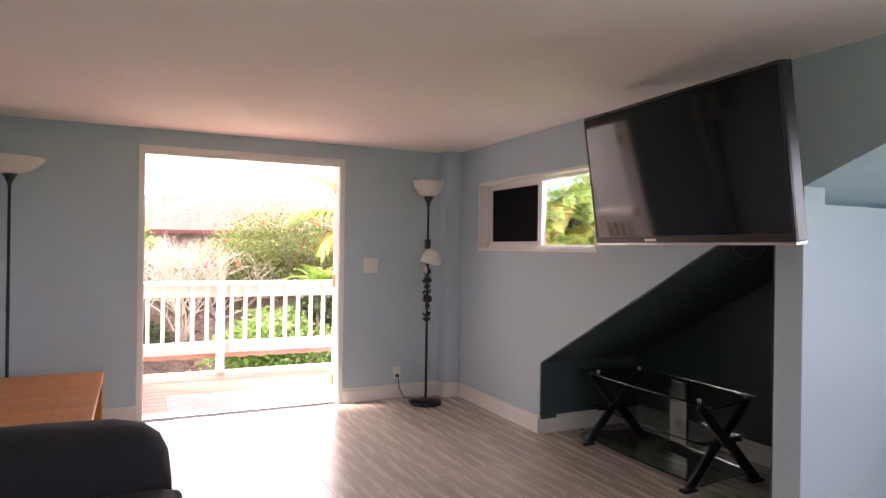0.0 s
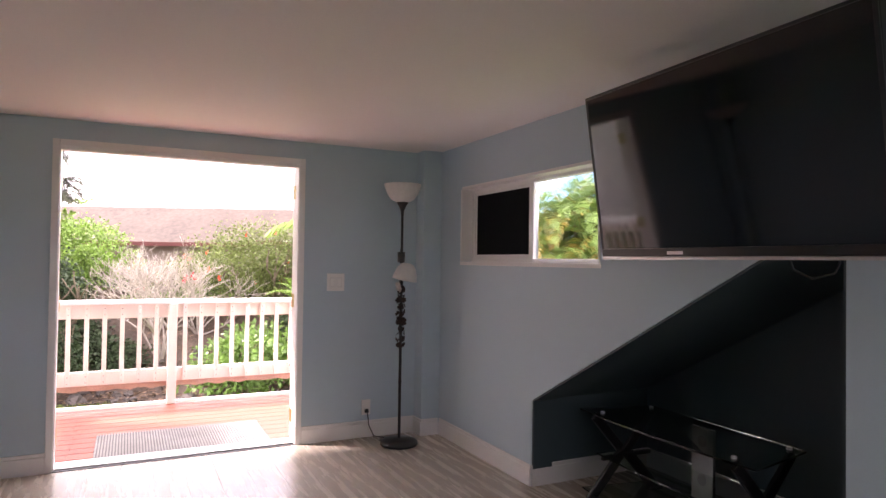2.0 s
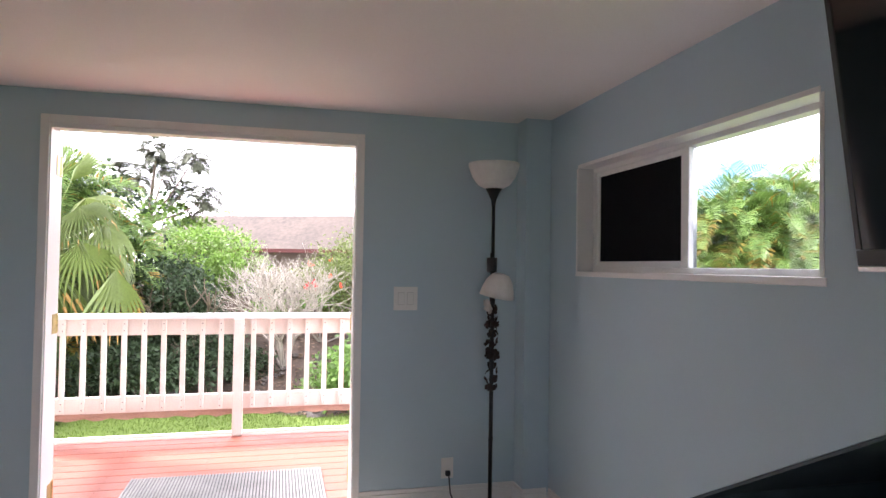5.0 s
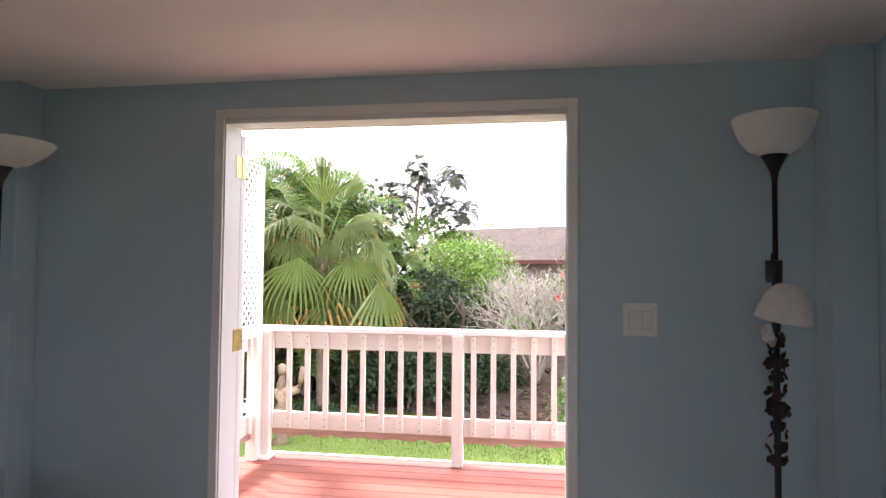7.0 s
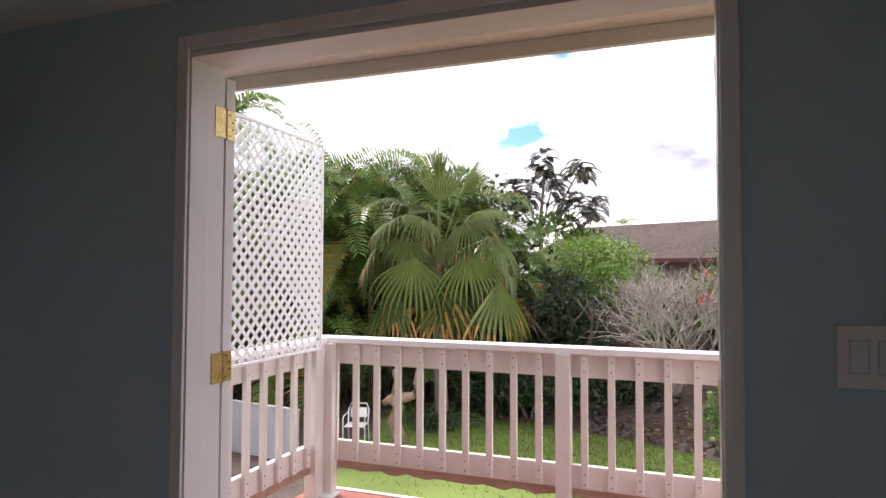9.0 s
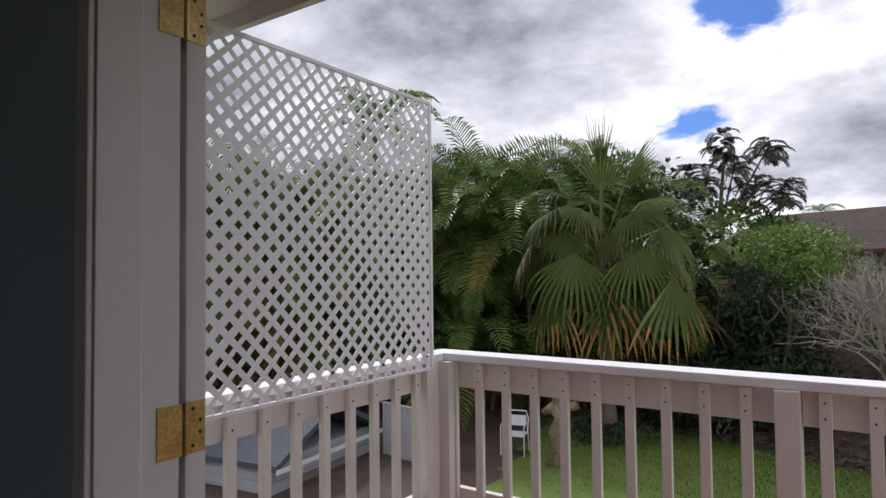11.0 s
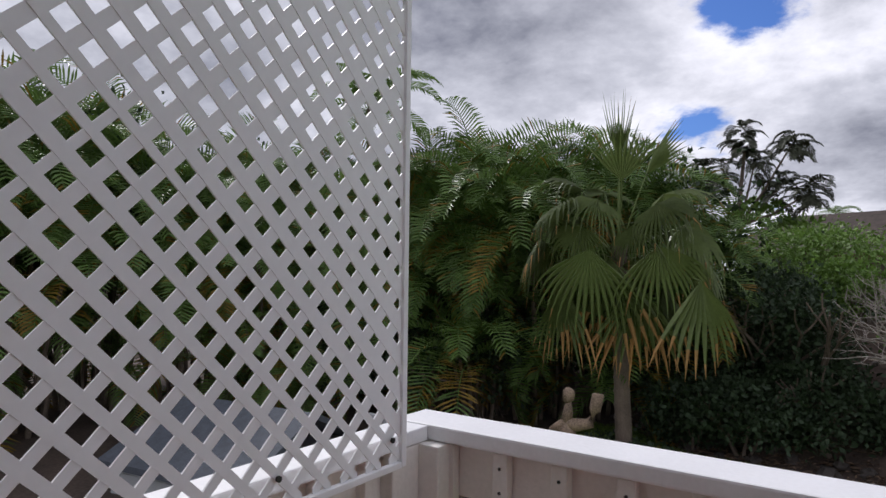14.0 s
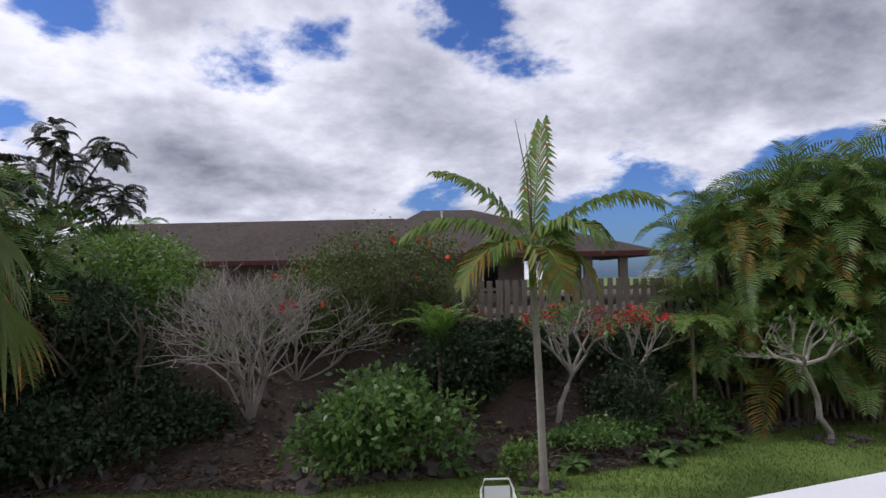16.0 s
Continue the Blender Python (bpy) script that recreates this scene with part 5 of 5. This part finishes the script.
def bare_tree(name, label, x, y, w, h, seed, starts, radius, depth, trunk=None, leaves=None, flowers=None, spread=0.75, lift=0.1, length=None, vary=0.0):
    rng = random.Random(seed)
    g = ground_height(x, y)
    t = thing(name, label, "tree", (x, y, g))
    p = bmesh.new()
    heads = [Vector((0, 0, -0.1))]
    if trunk:
        tube_into(p, trunk, [radius * (1.5 - 0.5 * k / len(trunk)) for k in range(len(trunk))], 9)
        heads = [Vector(trunk[-1])]
    tips = []
    for k in range(starts):
        a = 6.28 * k / starts + rng.uniform(-0.3, 0.3)
        out = w * (1 - vary * 1.2 * rng.random())
        tips += limb(p, rng, heads[0], (out * math.cos(a), out * math.sin(a), h * rng.uniform(1 - vary, 1 + 1.2 * vary)), (length or h * 0.36), radius, depth, spread, lift)
    part("trunk", p, PALEBARK, t, "pale knobbly bare branches")
    for nm, opts, mats in (("foliage", leaves, [BUSHM]), ("blossom", flowers, [RED])):
        if opts:
            n, size, zmin = opts
            some = [q for q in tips if q.z > zmin] or tips
            lob = [(q.x, q.y, q.z, 0.16, 0.16, 0.12) for q in rng.sample(some, min(len(some), n))]
            part(nm, leaf_cloud(nm, rng, lob, n * (14 if nm == "foliage" else 26), size, mats), mats, t)["kind"] = "stuff"
    return t



bare_tree("frangipani_tree", "wide bare frangipani with layered pale branches", 1.45, 19.2, 0.9, 1.15, 21, 12, 0.04, 5, flowers=(1, 0.08, 0.9), spread=0.95, lift=0.06, length=1.08, vary=0.7)
bare_tree("frangipani_tree", "smaller bare frangipani with pale upturned twigs", 2.5, 19.9, 1.0, 0.9, 22, 8, 0.034, 4, flowers=(1, 0.08, 0.7), spread=0.95, lift=0.05, length=0.85, vary=0.65)
bare_tree("flowering_tree", "small pale-trunked tree with clusters of red flowers", 7.8, 17.4, 0.8, 1.0, 23, 5, 0.05, 3, trunk=[(0, 0, -0.2), (0.1, 0, 0.35), (0.28, 0, 0.7), (0.42, 0, 1.0)], leaves=(40, 0.10, 0.6), flowers=(10, 0.09, 1.1), length=0.62)
bare_tree("flowering_tree", "small tree covered in clusters of red flowers", 10.0, 17.5, 0.9, 0.8, 24, 5, 0.04, 3, trunk=[(0, 0, -0.2), (0.05, 0, 0.5), (0.0, 0, 0.9)], leaves=(30, 0.10, 0.6), flowers=(15, 0.10, 0.9), length=0.55)
bare_tree("leaning_frangipani", "nearly bare frangipani with a crooked pale trunk", 13.6, 15.3, 1.1, 0.5, 25, 5, 0.05, 3, trunk=[(0, 0, -0.2), (-0.02, 0, 0.2), (-0.34, 0, 0.55), (-0.38, 0, 1.0), (-0.62, 0, 1.45), (-0.8, 0, 1.75)], leaves=(16, 0.13, 1.9), length=0.52, lift=0.05)

# shrubs on the bank
shrub("shrub", "dark glossy green shrub in the shade", -2.6, 20.6, 2.6, 2.2, 1.3, 5200, 0.13, [BUSHD], 41)
shrub("shrub", "dark glossy green shrub in the shade", -1.2, 20.6, 2.2, 2.0, 1.5, 5200, 0.12, [BUSHD], 42)
shrub("shrub", "dark glossy green shrub in the shade", -2.2, 19.0, 2.6, 1.6, -0.7, 4600, 0.12, [BUSHD], 43)
shrub("shrub", "dark shrub under the fan palm", -4.4, 20.2, 3.0, 1.8, 0.2, 4600, 0.13, [BUSHD], 44)
shrub("shrub", "dark glossy green shrub in the shade", -0.6, 19.4, 2.2, 1.6, -0.3, 4600, 0.12, [BUSHD], 141)
shrub("shrub", "dark glossy green shrub in the shade", -3.2, 18.9, 1.6, 1.1, -1.5, 2600, 0.10, [BUSHD], 142)
shrub("shrub", "low dark red-tinged plant round the palm's foot", -4.2, 17.0, 1.3, 1.0, -2.1, 1400, 0.09, [BUSHD], 143)
shrub("shrub", "dark shrub under the palms", -8.2, 18.4, 4.4, 1.8, 0.6, 5200, 0.15, [BUSHD], 45)
shrub("shrub", "dark shrub under the palms", -12.2, 16.6, 4.4, 1.8, 0.8, 5200, 0.15, [BUSHD], 46)
shrub("shrub", "bright lime-green feathery shrub", -1.9, 24.6, 3.6, 2.4, 2.6, 6500, 0.12, [BUSHL], 47)
shrub("shrub", "bright lime-green feathery shrub", -0.5, 23.4, 2.2, 1.8, 1.7, 4200, 0.11, [BUSHL], 48)
shrub("hibiscus_shrub", "tall loose hibiscus shrub dotted with coral flowers", 4.7, 20.4, 3.6, 2.4, 2.45, 9500, 0.09, [BUSHO, CORAL], 49, n=10, flower=0.006)
shrub("hibiscus_shrub", "loose hibiscus shrub with a few coral flowers", 3.5, 20.5, 2.6, 2.0, 1.6, 6000, 0.09, [BUSHO, CORAL], 50, flower=0.005)
shrub("hibiscus_shrub", "loose hibiscus shrub with a few coral flowers", 6.2, 20.4, 2.2, 2.0, 1.6, 4600, 0.085, [BUSHO, CORAL], 51, flower=0.005)
shrub("shrub", "rounded bright green leafy bush on the bank", 3.45, 17.3, 2.3, 1.7, -0.55, 4200, 0.155, [BUSHM], 52, n=13)
shrub("shrub", "dark green low shrub on the bank", 6.0, 18.6, 2.4, 1.6, 0.1, 5200, 0.12, [BUSHD], 53)
shrub("shrub", "dark green low shrub on the bank", 7.6, 19.0, 2.2, 1.5, 0.2, 4600, 0.12, [BUSHD], 54)
shrub("shrub", "dark shrub behind the flowering trees", 9.2, 18.6, 3.0, 1.5, 0.1, 5200, 0.12, [BUSHD], 55)
shrub("shrub", "compact round dark glossy shrub", 9.4, 16.75, 1.35, 1.2, -0.55, 4800, 0.09, [BUSHD], 56)
shrub("shrub", "dark shrub against the fence", 12.0, 18.4, 3.0, 1.6, -0.1, 5200, 0.12, [BUSHD], 57)
shrub("shrub", "low green groundcover at the lawn edge", 8.0, 16.4, 1.8, 0.9, -1.7, 2600, 0.10, [BUSHM], 58)
shrub("shrub", "low green groundcover at the lawn edge", 11.0, 16.9, 2.2, 1.0, -1.5, 2800, 0.10, [BUSHM], 59)
shrub("shrub", "yellow-green low plant beside the young palm", 5.9, 15.65, 0.5, 0.5, -1.7, 500, 0.10, [BUSHL], 60)
shrub("shrub", "bright green shrub beside the frangipani", 1.6, 21.0, 2.4, 1.4, 0.4, 3800, 0.11, [BUSHM], 61)
shrub("shrub", "dark shrub filling the bank", 2.6, 21.6, 3.4, 1.4, 0.2, 3800, 0.12, [BUSHD], 62)


def feather_plant(name, label, x, y, z, count, length, mats, seed, leaf=0.3, rise=0.8, dry=0.0, stem=0.0):
    rng = random.Random(seed)
    g = ground_height(x, y)
    t = thing(name, label, "plant", (x, y, g))
    if z - g > 0.15:
        p = bmesh.new()
        tube_into(p, [(0, 0, -0.1), (0.03, 0, (z - g) * 0.5), (0, 0, z - g)], [0.05, 0.045, 0.04], 8)
        part("trunk", p, BARK, t)
    for k in range(count):
        a = k * 2.4 + 0.4
        me = frond_mesh("frond", [dict(base=(0, 0, z - g), way=(math.cos(a), math.sin(a), rise * rng.uniform(0.5, 1.5)), length=length * rng.uniform(0.8, 1.1), leaflets=18, leaf_len=leaf, droop=1.3, width=0.06, lift=0.3, dry=dry)], mats, rng)
        part("frond", me, mats[0], t)


feather_plant("small_palm", "small bright yellow-green palm in the bank", 5.2, 17.9, -0.1, 12, 1.15, [BUSHL, ARECAY], 71, rise=2.4)
feather_plant("tree_fern", "leafy bright green plant with broad fronds", 11.3, 17.0, 0.15, 9, 1.1, [COCO, BUSHL], 72, leaf=0.34, rise=0.35)
feather_plant("small_palm", "bright green palm tuft above the shrubs", 2.9, 22.4, 0.9, 8, 1.0, [BUSHL, ARECAY], 73, rise=1.0)
feather_plant("far_palm", "small far palm above the roof", -2.4, 49.0, 4.9, 9, 1.5, [ARECA, ARECAY], 74, leaf=0.5, rise=0.6)
for k, (x, y) in enumerate(((9.0, 15.55), (9.9, 16.0), (10.8, 16.2), (7.2, 15.9), (11.6, 16.5), (5.0, 16.6))):
    feather_plant("fern", "small green fern between lava rocks", x, y, ground_height(x, y) + 0.05, 9, 0.45, [BUSHM, BUSHL], 80 + k, leaf=0.14, rise=0.9)


def umbrella_tree():
    x, y = -4.1, 29.0
    g = ground_height(x, y)
    rng = random.Random(5)
    t = thing("umbrella_tree", "thin tree with dark umbrella-like leaf clusters", "tree", (x, y, g))
    p = bmesh.new()
    heads = ((0.1, 0.1, 6.1), (1.8, -0.5, 5.7), (1.3, -0.2, 4.2), (2.3, -0.7, 3.95), (-1.3, 0.7, 5.0), (0.5, 0.3, 5.2), (-0.6, 0.2, 4.9))
    tube_into(p, [(0, 0, -0.3), (0.1, 0, 2.0 - g), (0.0, 0, 3.2 - g), (0.2, 0.1, 5.6 - g)], [0.14, 0.11, 0.09, 0.05], 9)
    for hx, hy, hz in heads[1:]:
        tube_into(p, [(0.05, 0, 3.0 - g), (hx * 0.5, hy * 0.5, (3.0 + hz) / 2 - g - 0.15), (hx, hy, hz - g)], [0.06, 0.045, 0.025], 7)
    part("trunk", p, BARK, t)
    for hx, hy, hz in heads:
        fr = []
        for k in range(20):
            a = k * 2.4
            fr.append(dict(base=(hx, hy, hz - g + rng.uniform(-0.45, 0.45)), way=(math.cos(a), math.sin(a), rng.uniform(-0.25, 0.8)), length=rng.uniform(0.6, 0.95), leaflets=11, leaf_len=0.27, droop=1.3, width=0.095, lift=0.55))
        part("foliage", frond_mesh("foliage", fr, [UMBL, BUSHM], rng), UMBL, t, "dark umbrella-like leaf cluster")
    q = part("pale_foliage", leaf_cloud("pale_foliage", rng, [(0.6, 0, 3.2 - g, 1.0, 0.7, 0.7), (1.8, 0, 2.8 - g, 0.8, 0.6, 0.4)], 700, 0.22, [BUSHL]), BUSHL, t, "pale yellow-green lower leaves")


umbrella_tree()

# added backing: dark leaf masses stand in for the palms' shaded depth
for k, (x, y, w_, top) in enumerate(((-8.0, 21.2, 6.5, 3.6), (-12.5, 20.0, 6.5, 3.8), (-17.5, 17.5, 7.5, 4.6), (-20.5, 12.5, 7.0, 5.4), (-20.0, 7.0, 7.0, 5.4), (16.8, 19.4, 6.0, 1.6), (20.5, 18.0, 6.0, 2.4))):
    shrub("hedge", "dark leaf mass added behind the palms to close their gaps", x, y, w_, 2.4, top, 9000, 0.2, [BUSHD], 140 + k, n=12, category="hedge")

# lava rocks along the foot of the bank
rk_rng = random.Random(9)


def rock_mesh(seed):
    r = random.Random(seed)
    p = bmesh.new()
    bmesh.ops.create_icosphere(p, subdivisions=2, radius=1.0)
    off = Vector((r.uniform(0, 50), r.uniform(0, 50), 0))
    for v in p.verts:
        k = 0.75 + 0.5 * noise.noise(v.co * 1.3 + off) + 0.18 * noise.noise(v.co * 3.5 + off)
        v.co = Vector((v.co.x * k, v.co.y * k * 0.85, v.co.z * k * 0.65))
    return mesh_from(p, "rock", ROCK)


ROCKS = [rock_mesh(k) for k in range(6)]
for k in range(270):
    x = -5.5 + 20 * k / 270 + rk_rng.uniform(-0.1, 0.1)
    y = lawn_edge(x) + rk_rng.choice((0.12, 0.25, 0.5, 0.9, 1.5, 2.2, 2.8)) * rk_rng.uniform(0.8, 1.3)
    s = rk_rng.uniform(0.09, 0.2) * rk_rng.choice((1, 1, 1.2, 1.9))
    o = tagged(new("lava_rock", ROCKS[k % 6]), "rough dark lava rock on the soil bank", "rock", group="lava rock edging")
    o.matrix_world = pose(x, y, ground_height(x, y) + s * 0.12, rk_rng.uniform(-15, 15), rk_rng.uniform(-15, 15), rk_rng.uniform(0, 360)) @ Matrix.Diagonal((s, s, s, 1))
for k in range(26):
    a = rk_rng.uniform(0, 6.28)
    cx, cy = ((13.65, 15.2) if k < 14 else (6.15, 15.2))
    r, s = rk_rng.uniform(0.3, 0.75 if k < 14 else 0.45), rk_rng.uniform(0.08, 0.17)
    o = tagged(new("lava_rock", ROCKS[k % 6]), "dark lava rock in a ring round a tree", "rock", group="lava rock edging")
    o.matrix_world = pose(cx + r * math.cos(a), cy + 0.7 * r * math.sin(a), LAWN + s * 0.2, 0, 0, rk_rng.uniform(0, 360)) @ Matrix.Diagonal((s, s, s, 1))

# dead leaves and twigs littering the bank
def litter():
    rng = np.random.RandomState(8)
    v, f = [], []
    for k in range(9000):
        x = rng.uniform(-5, 15)
        y = lawn_edge(x) + abs(rng.normal(0, 2.0)) + 0.05
        z = ground_height(x, y) + 0.02
        a, s, w = rng.uniform(0, 6.28), rng.uniform(0.04, 0.13), rng.uniform(0.012, 0.04)
        c, q = math.cos(a), math.sin(a)
        i = len(v)
        v += [(x, y, z), (x + s * c - w * q, y + s * q + w * c, z + 0.03), (x + 2 * s * c, y + 2 * s * q, z + rng.uniform(-0.01, 0.05)), (x + s * c + w * q, y + s * q - w * c, z + 0.015)]
        f.append((i, i + 1, i + 2, i + 3))
    return raw_mesh("leaf_litter", v, f, LITTER)


LITTER = material("dry_leaf_litter", (0.2, 0.13, 0.085), 0.9, vary=0.6, scale=3, fine=20, island=0.9, bump=0.0)
tagged(new("leaf_litter", litter()), "dry leaves and twigs littering the soil bank", "leaf litter", kind="stuff")


def grass_blades():
    rng = np.random.RandomState(18)
    v, f = [], []
    for k in range(42000):
        x = rng.uniform(-9, 16)
        e = lawn_edge(x)
        y = e - abs(rng.normal(0, 2.3)) + 0.1
        if palm_shade_soil(x, y):
            continue
        a, h = rng.uniform(0, 6.28), rng.uniform(0.03, 0.075)
        z = ground_height(x, y) - 0.004
        c, q = 0.012 * math.cos(a), 0.012 * math.sin(a)
        i = len(v)
        v += [(x - c, y - q, z), (x + c, y + q, z), (x + rng.uniform(-0.03, 0.03), y + rng.uniform(-0.03, 0.03), z + h)]
        f.append((i, i + 1, i + 2))
    return raw_mesh("grass_blades", v, f, BLADE)


BLADE = material("grass_blade", (0.135, 0.20, 0.036), 0.7, vary=0.4, scale=0.5, fine=10, island=0.7, bump=0.0, through_leaf=0.3)
tagged(new("grass_blades", grass_blades()), "short green grass blades on the lawn", "grass", kind="stuff")


# garden carving: one plain weathered shape
def carving():
    p = bmesh.new()
    tube_into(p, [(0, 0, -0.1), (0.12, 0, 0.3), (-0.02, 0, 0.65), (0.1, 0, 0.95), (-0.02, 0, 1.15)], [0.2, 0.16, 0.15, 0.13, 0.14], 12)
    tube_into(p, [(-0.25, 0, 1.02), (0.0, 0, 1.16), (0.2, 0, 1.16), (0.42, 0, 1.22), (0.5, 0.0, 1.45), (0.55, 0, 1.72)], [0.06, 0.12, 0.12, 0.10, 0.085, 0.1], 12)
    tube_into(p, [(0.02, 0, 1.2), (0.04, 0, 1.4), (0.06, 0, 1.55)], [0.11, 0.09, 0.06], 12)
    bmesh.ops.create_icosphere(p, subdivisions=2, radius=0.13, matrix=Matrix.Translation((0.05, 0, 1.66)) @ Matrix.Diagonal((0.85, 0.9, 1.15, 1)))
    for v in p.verts:
        v.co += 0.03 * Vector((noise.noise(v.co * 6), noise.noise(v.co * 6 + Vector((9, 0, 0))), noise.noise(v.co * 6 + Vector((0, 9, 0)))))
    return p


cv = part("garden_statue", carving(), STONE, smooth=True)
tagged(cv, "pale weathered carved driftwood figure on the lawn", "statue")
cv.matrix_world = pose(-4.3, 14.9, LAWN, 0, 0, 15)


def lawn_chair(x, y, turn, label):
    c = thing("garden_chair", label, "chair", (x, y, LAWN), turn, group="white garden chairs")
    part("seat", bx(-0.23, -0.22, 0.40, 0.23, 0.22, 0.425, bevel=0.01), CHAIRW, c)
    p = bmesh.new()
    tube_into(p, [(-0.23, 0.2, 0.42), (-0.24, 0.27, 0.7), (-0.18, 0.31, 0.84), (0.18, 0.31, 0.84), (0.24, 0.27, 0.7), (0.23, 0.2, 0.42)], [0.016] * 6, 8)
    part("back_frame", p, CHAIRW, c)
    o = part("back_panel", bx(-0.19, -0.006, 0.0, 0.19, 0.006, 0.22, bevel=0.004), CHAIRW, c)
    o.matrix_local = pose(0, 0.265, 0.53, -8, 0, 0)
    for sx in (-1, 1):
        p = bmesh.new()
        tube_into(p, [(sx * 0.25, -0.22, 0.0), (sx * 0.25, -0.22, 0.6), (sx * 0.25, -0.1, 0.64), (sx * 0.245, 0.26, 0.64)], [0.014] * 4, 8)
        part("arm_and_leg", p, CHAIRW, c)
        p = bmesh.new()
        tube_into(p, [(sx * 0.24, 0.3, 0.0), (sx * 0.235, 0.21, 0.42)], [0.014] * 2, 8)
        part("leg", p, CHAIRW, c)


lawn_chair(-5.4, 15.2, 15, "white tubular garden chair in the shade under palms")
lawn_chair(4.35, 13.35, -20, "white tubular garden chair on the lawn")


def shed():
    s = thing("garden_shed", "pale grey boarded shed with a dark shingle roof", "shed", (-9.3, 12.0, LAWN - 0.8), 8)
    part("wall", bx(-1.4, -1.6, 0, 1.4, 1.6, 1.35), GREYSHED, s)
    for k in range(8):
        part("siding_board", bx(1.402, -1.6, 0.02 + k * 0.165, 1.42, 1.6, 0.175 + k * 0.165, bevel=0.003), GREYSHED, s)
    for k in range(8):
        part("siding_board", bx(-1.4, -1.62, 0.02 + k * 0.165, 1.4, -1.602, 0.175 + k * 0.165, bevel=0.003), GREYSHED, s)
    part("dark_panel", bx(1.422, -0.9, 0.05, 1.44, 0.5, 0.95), FENCEW, s, "dark door panel")
    p = bmesh.new()
    prism(p, [(-1.75, 1.25), (0, 2.05), (1.75, 1.25), (1.75, 1.36), (0, 2.16), (-1.75, 1.36)], "x", -1.6, 1.65)
    part("roof", p, SHEDROOF, s)
    part("barge_board", bx(1.652, -1.75, 1.22, 1.68, 1.75, 1.30), CAPW, s)


shed()


def low_panel():
    """A low grey boarded screen beside the shed."""
    t = thing("garden_screen", "low grey panelled screen with upright battens", "screen", (-7.75, 13.66, LAWN), -8.9)
    part("panel", bx(0, 0, 0, 2.05, 0.03, 1.06), GREYSHED, t)
    part("top_rail", bx(-0.01, -0.03, 1.061, 2.06, 0.045, 1.1, bevel=0.004), GREYSHED, t)
    for k in range(7):
        part("batten", bx(0.02 + k * 0.325, -0.03, 0, 0.075 + k * 0.325, -0.001, 1.06, bevel=0.004), GREYSHED, t)


low_panel()

# ---- floor planks ----
pf = thing("floor", "grey oak vinyl plank floor with a soft sheen", "floor", kind="structure")
PW, PL = 0.182, 1.22
pl_me = mesh_from(bx(0.0002, 0.0002, -0.011, PW - 0.0002, PL - 0.0002, 0.0, bevel=0.0006), "floor_plank", PLANK)
rng = random.Random(2)
nrow = int((WX - LX) / PW) + 1
for i in range(nrow):
    off = (i * 0.47) % 1.0 * PL
    y = WY - 0.004 - off
    first = True
    top = WY - 0.004
    while top > BY:
        ln = PL if not first or off < 0.05 else off
        lo = max(BY, top - ln)
        x0 = LX + i * PW
        wd = min(PW, WX - x0)
        if wd > 0.02:
            o = part("floor_plank", pl_me, PLANK, pf)
            o.matrix_local = Matrix.Translation((x0, lo, 0)) @ Matrix.Diagonal((wd / PW, (top - lo) / PL, 1, 1))
        top, first = lo, False
structure("passage_floor", bx(WX + 0.001, BY, -0.011, 3.96, 2.325, 0.0), PLANK, "grey vinyl floor of the alcove and passage", "floor")
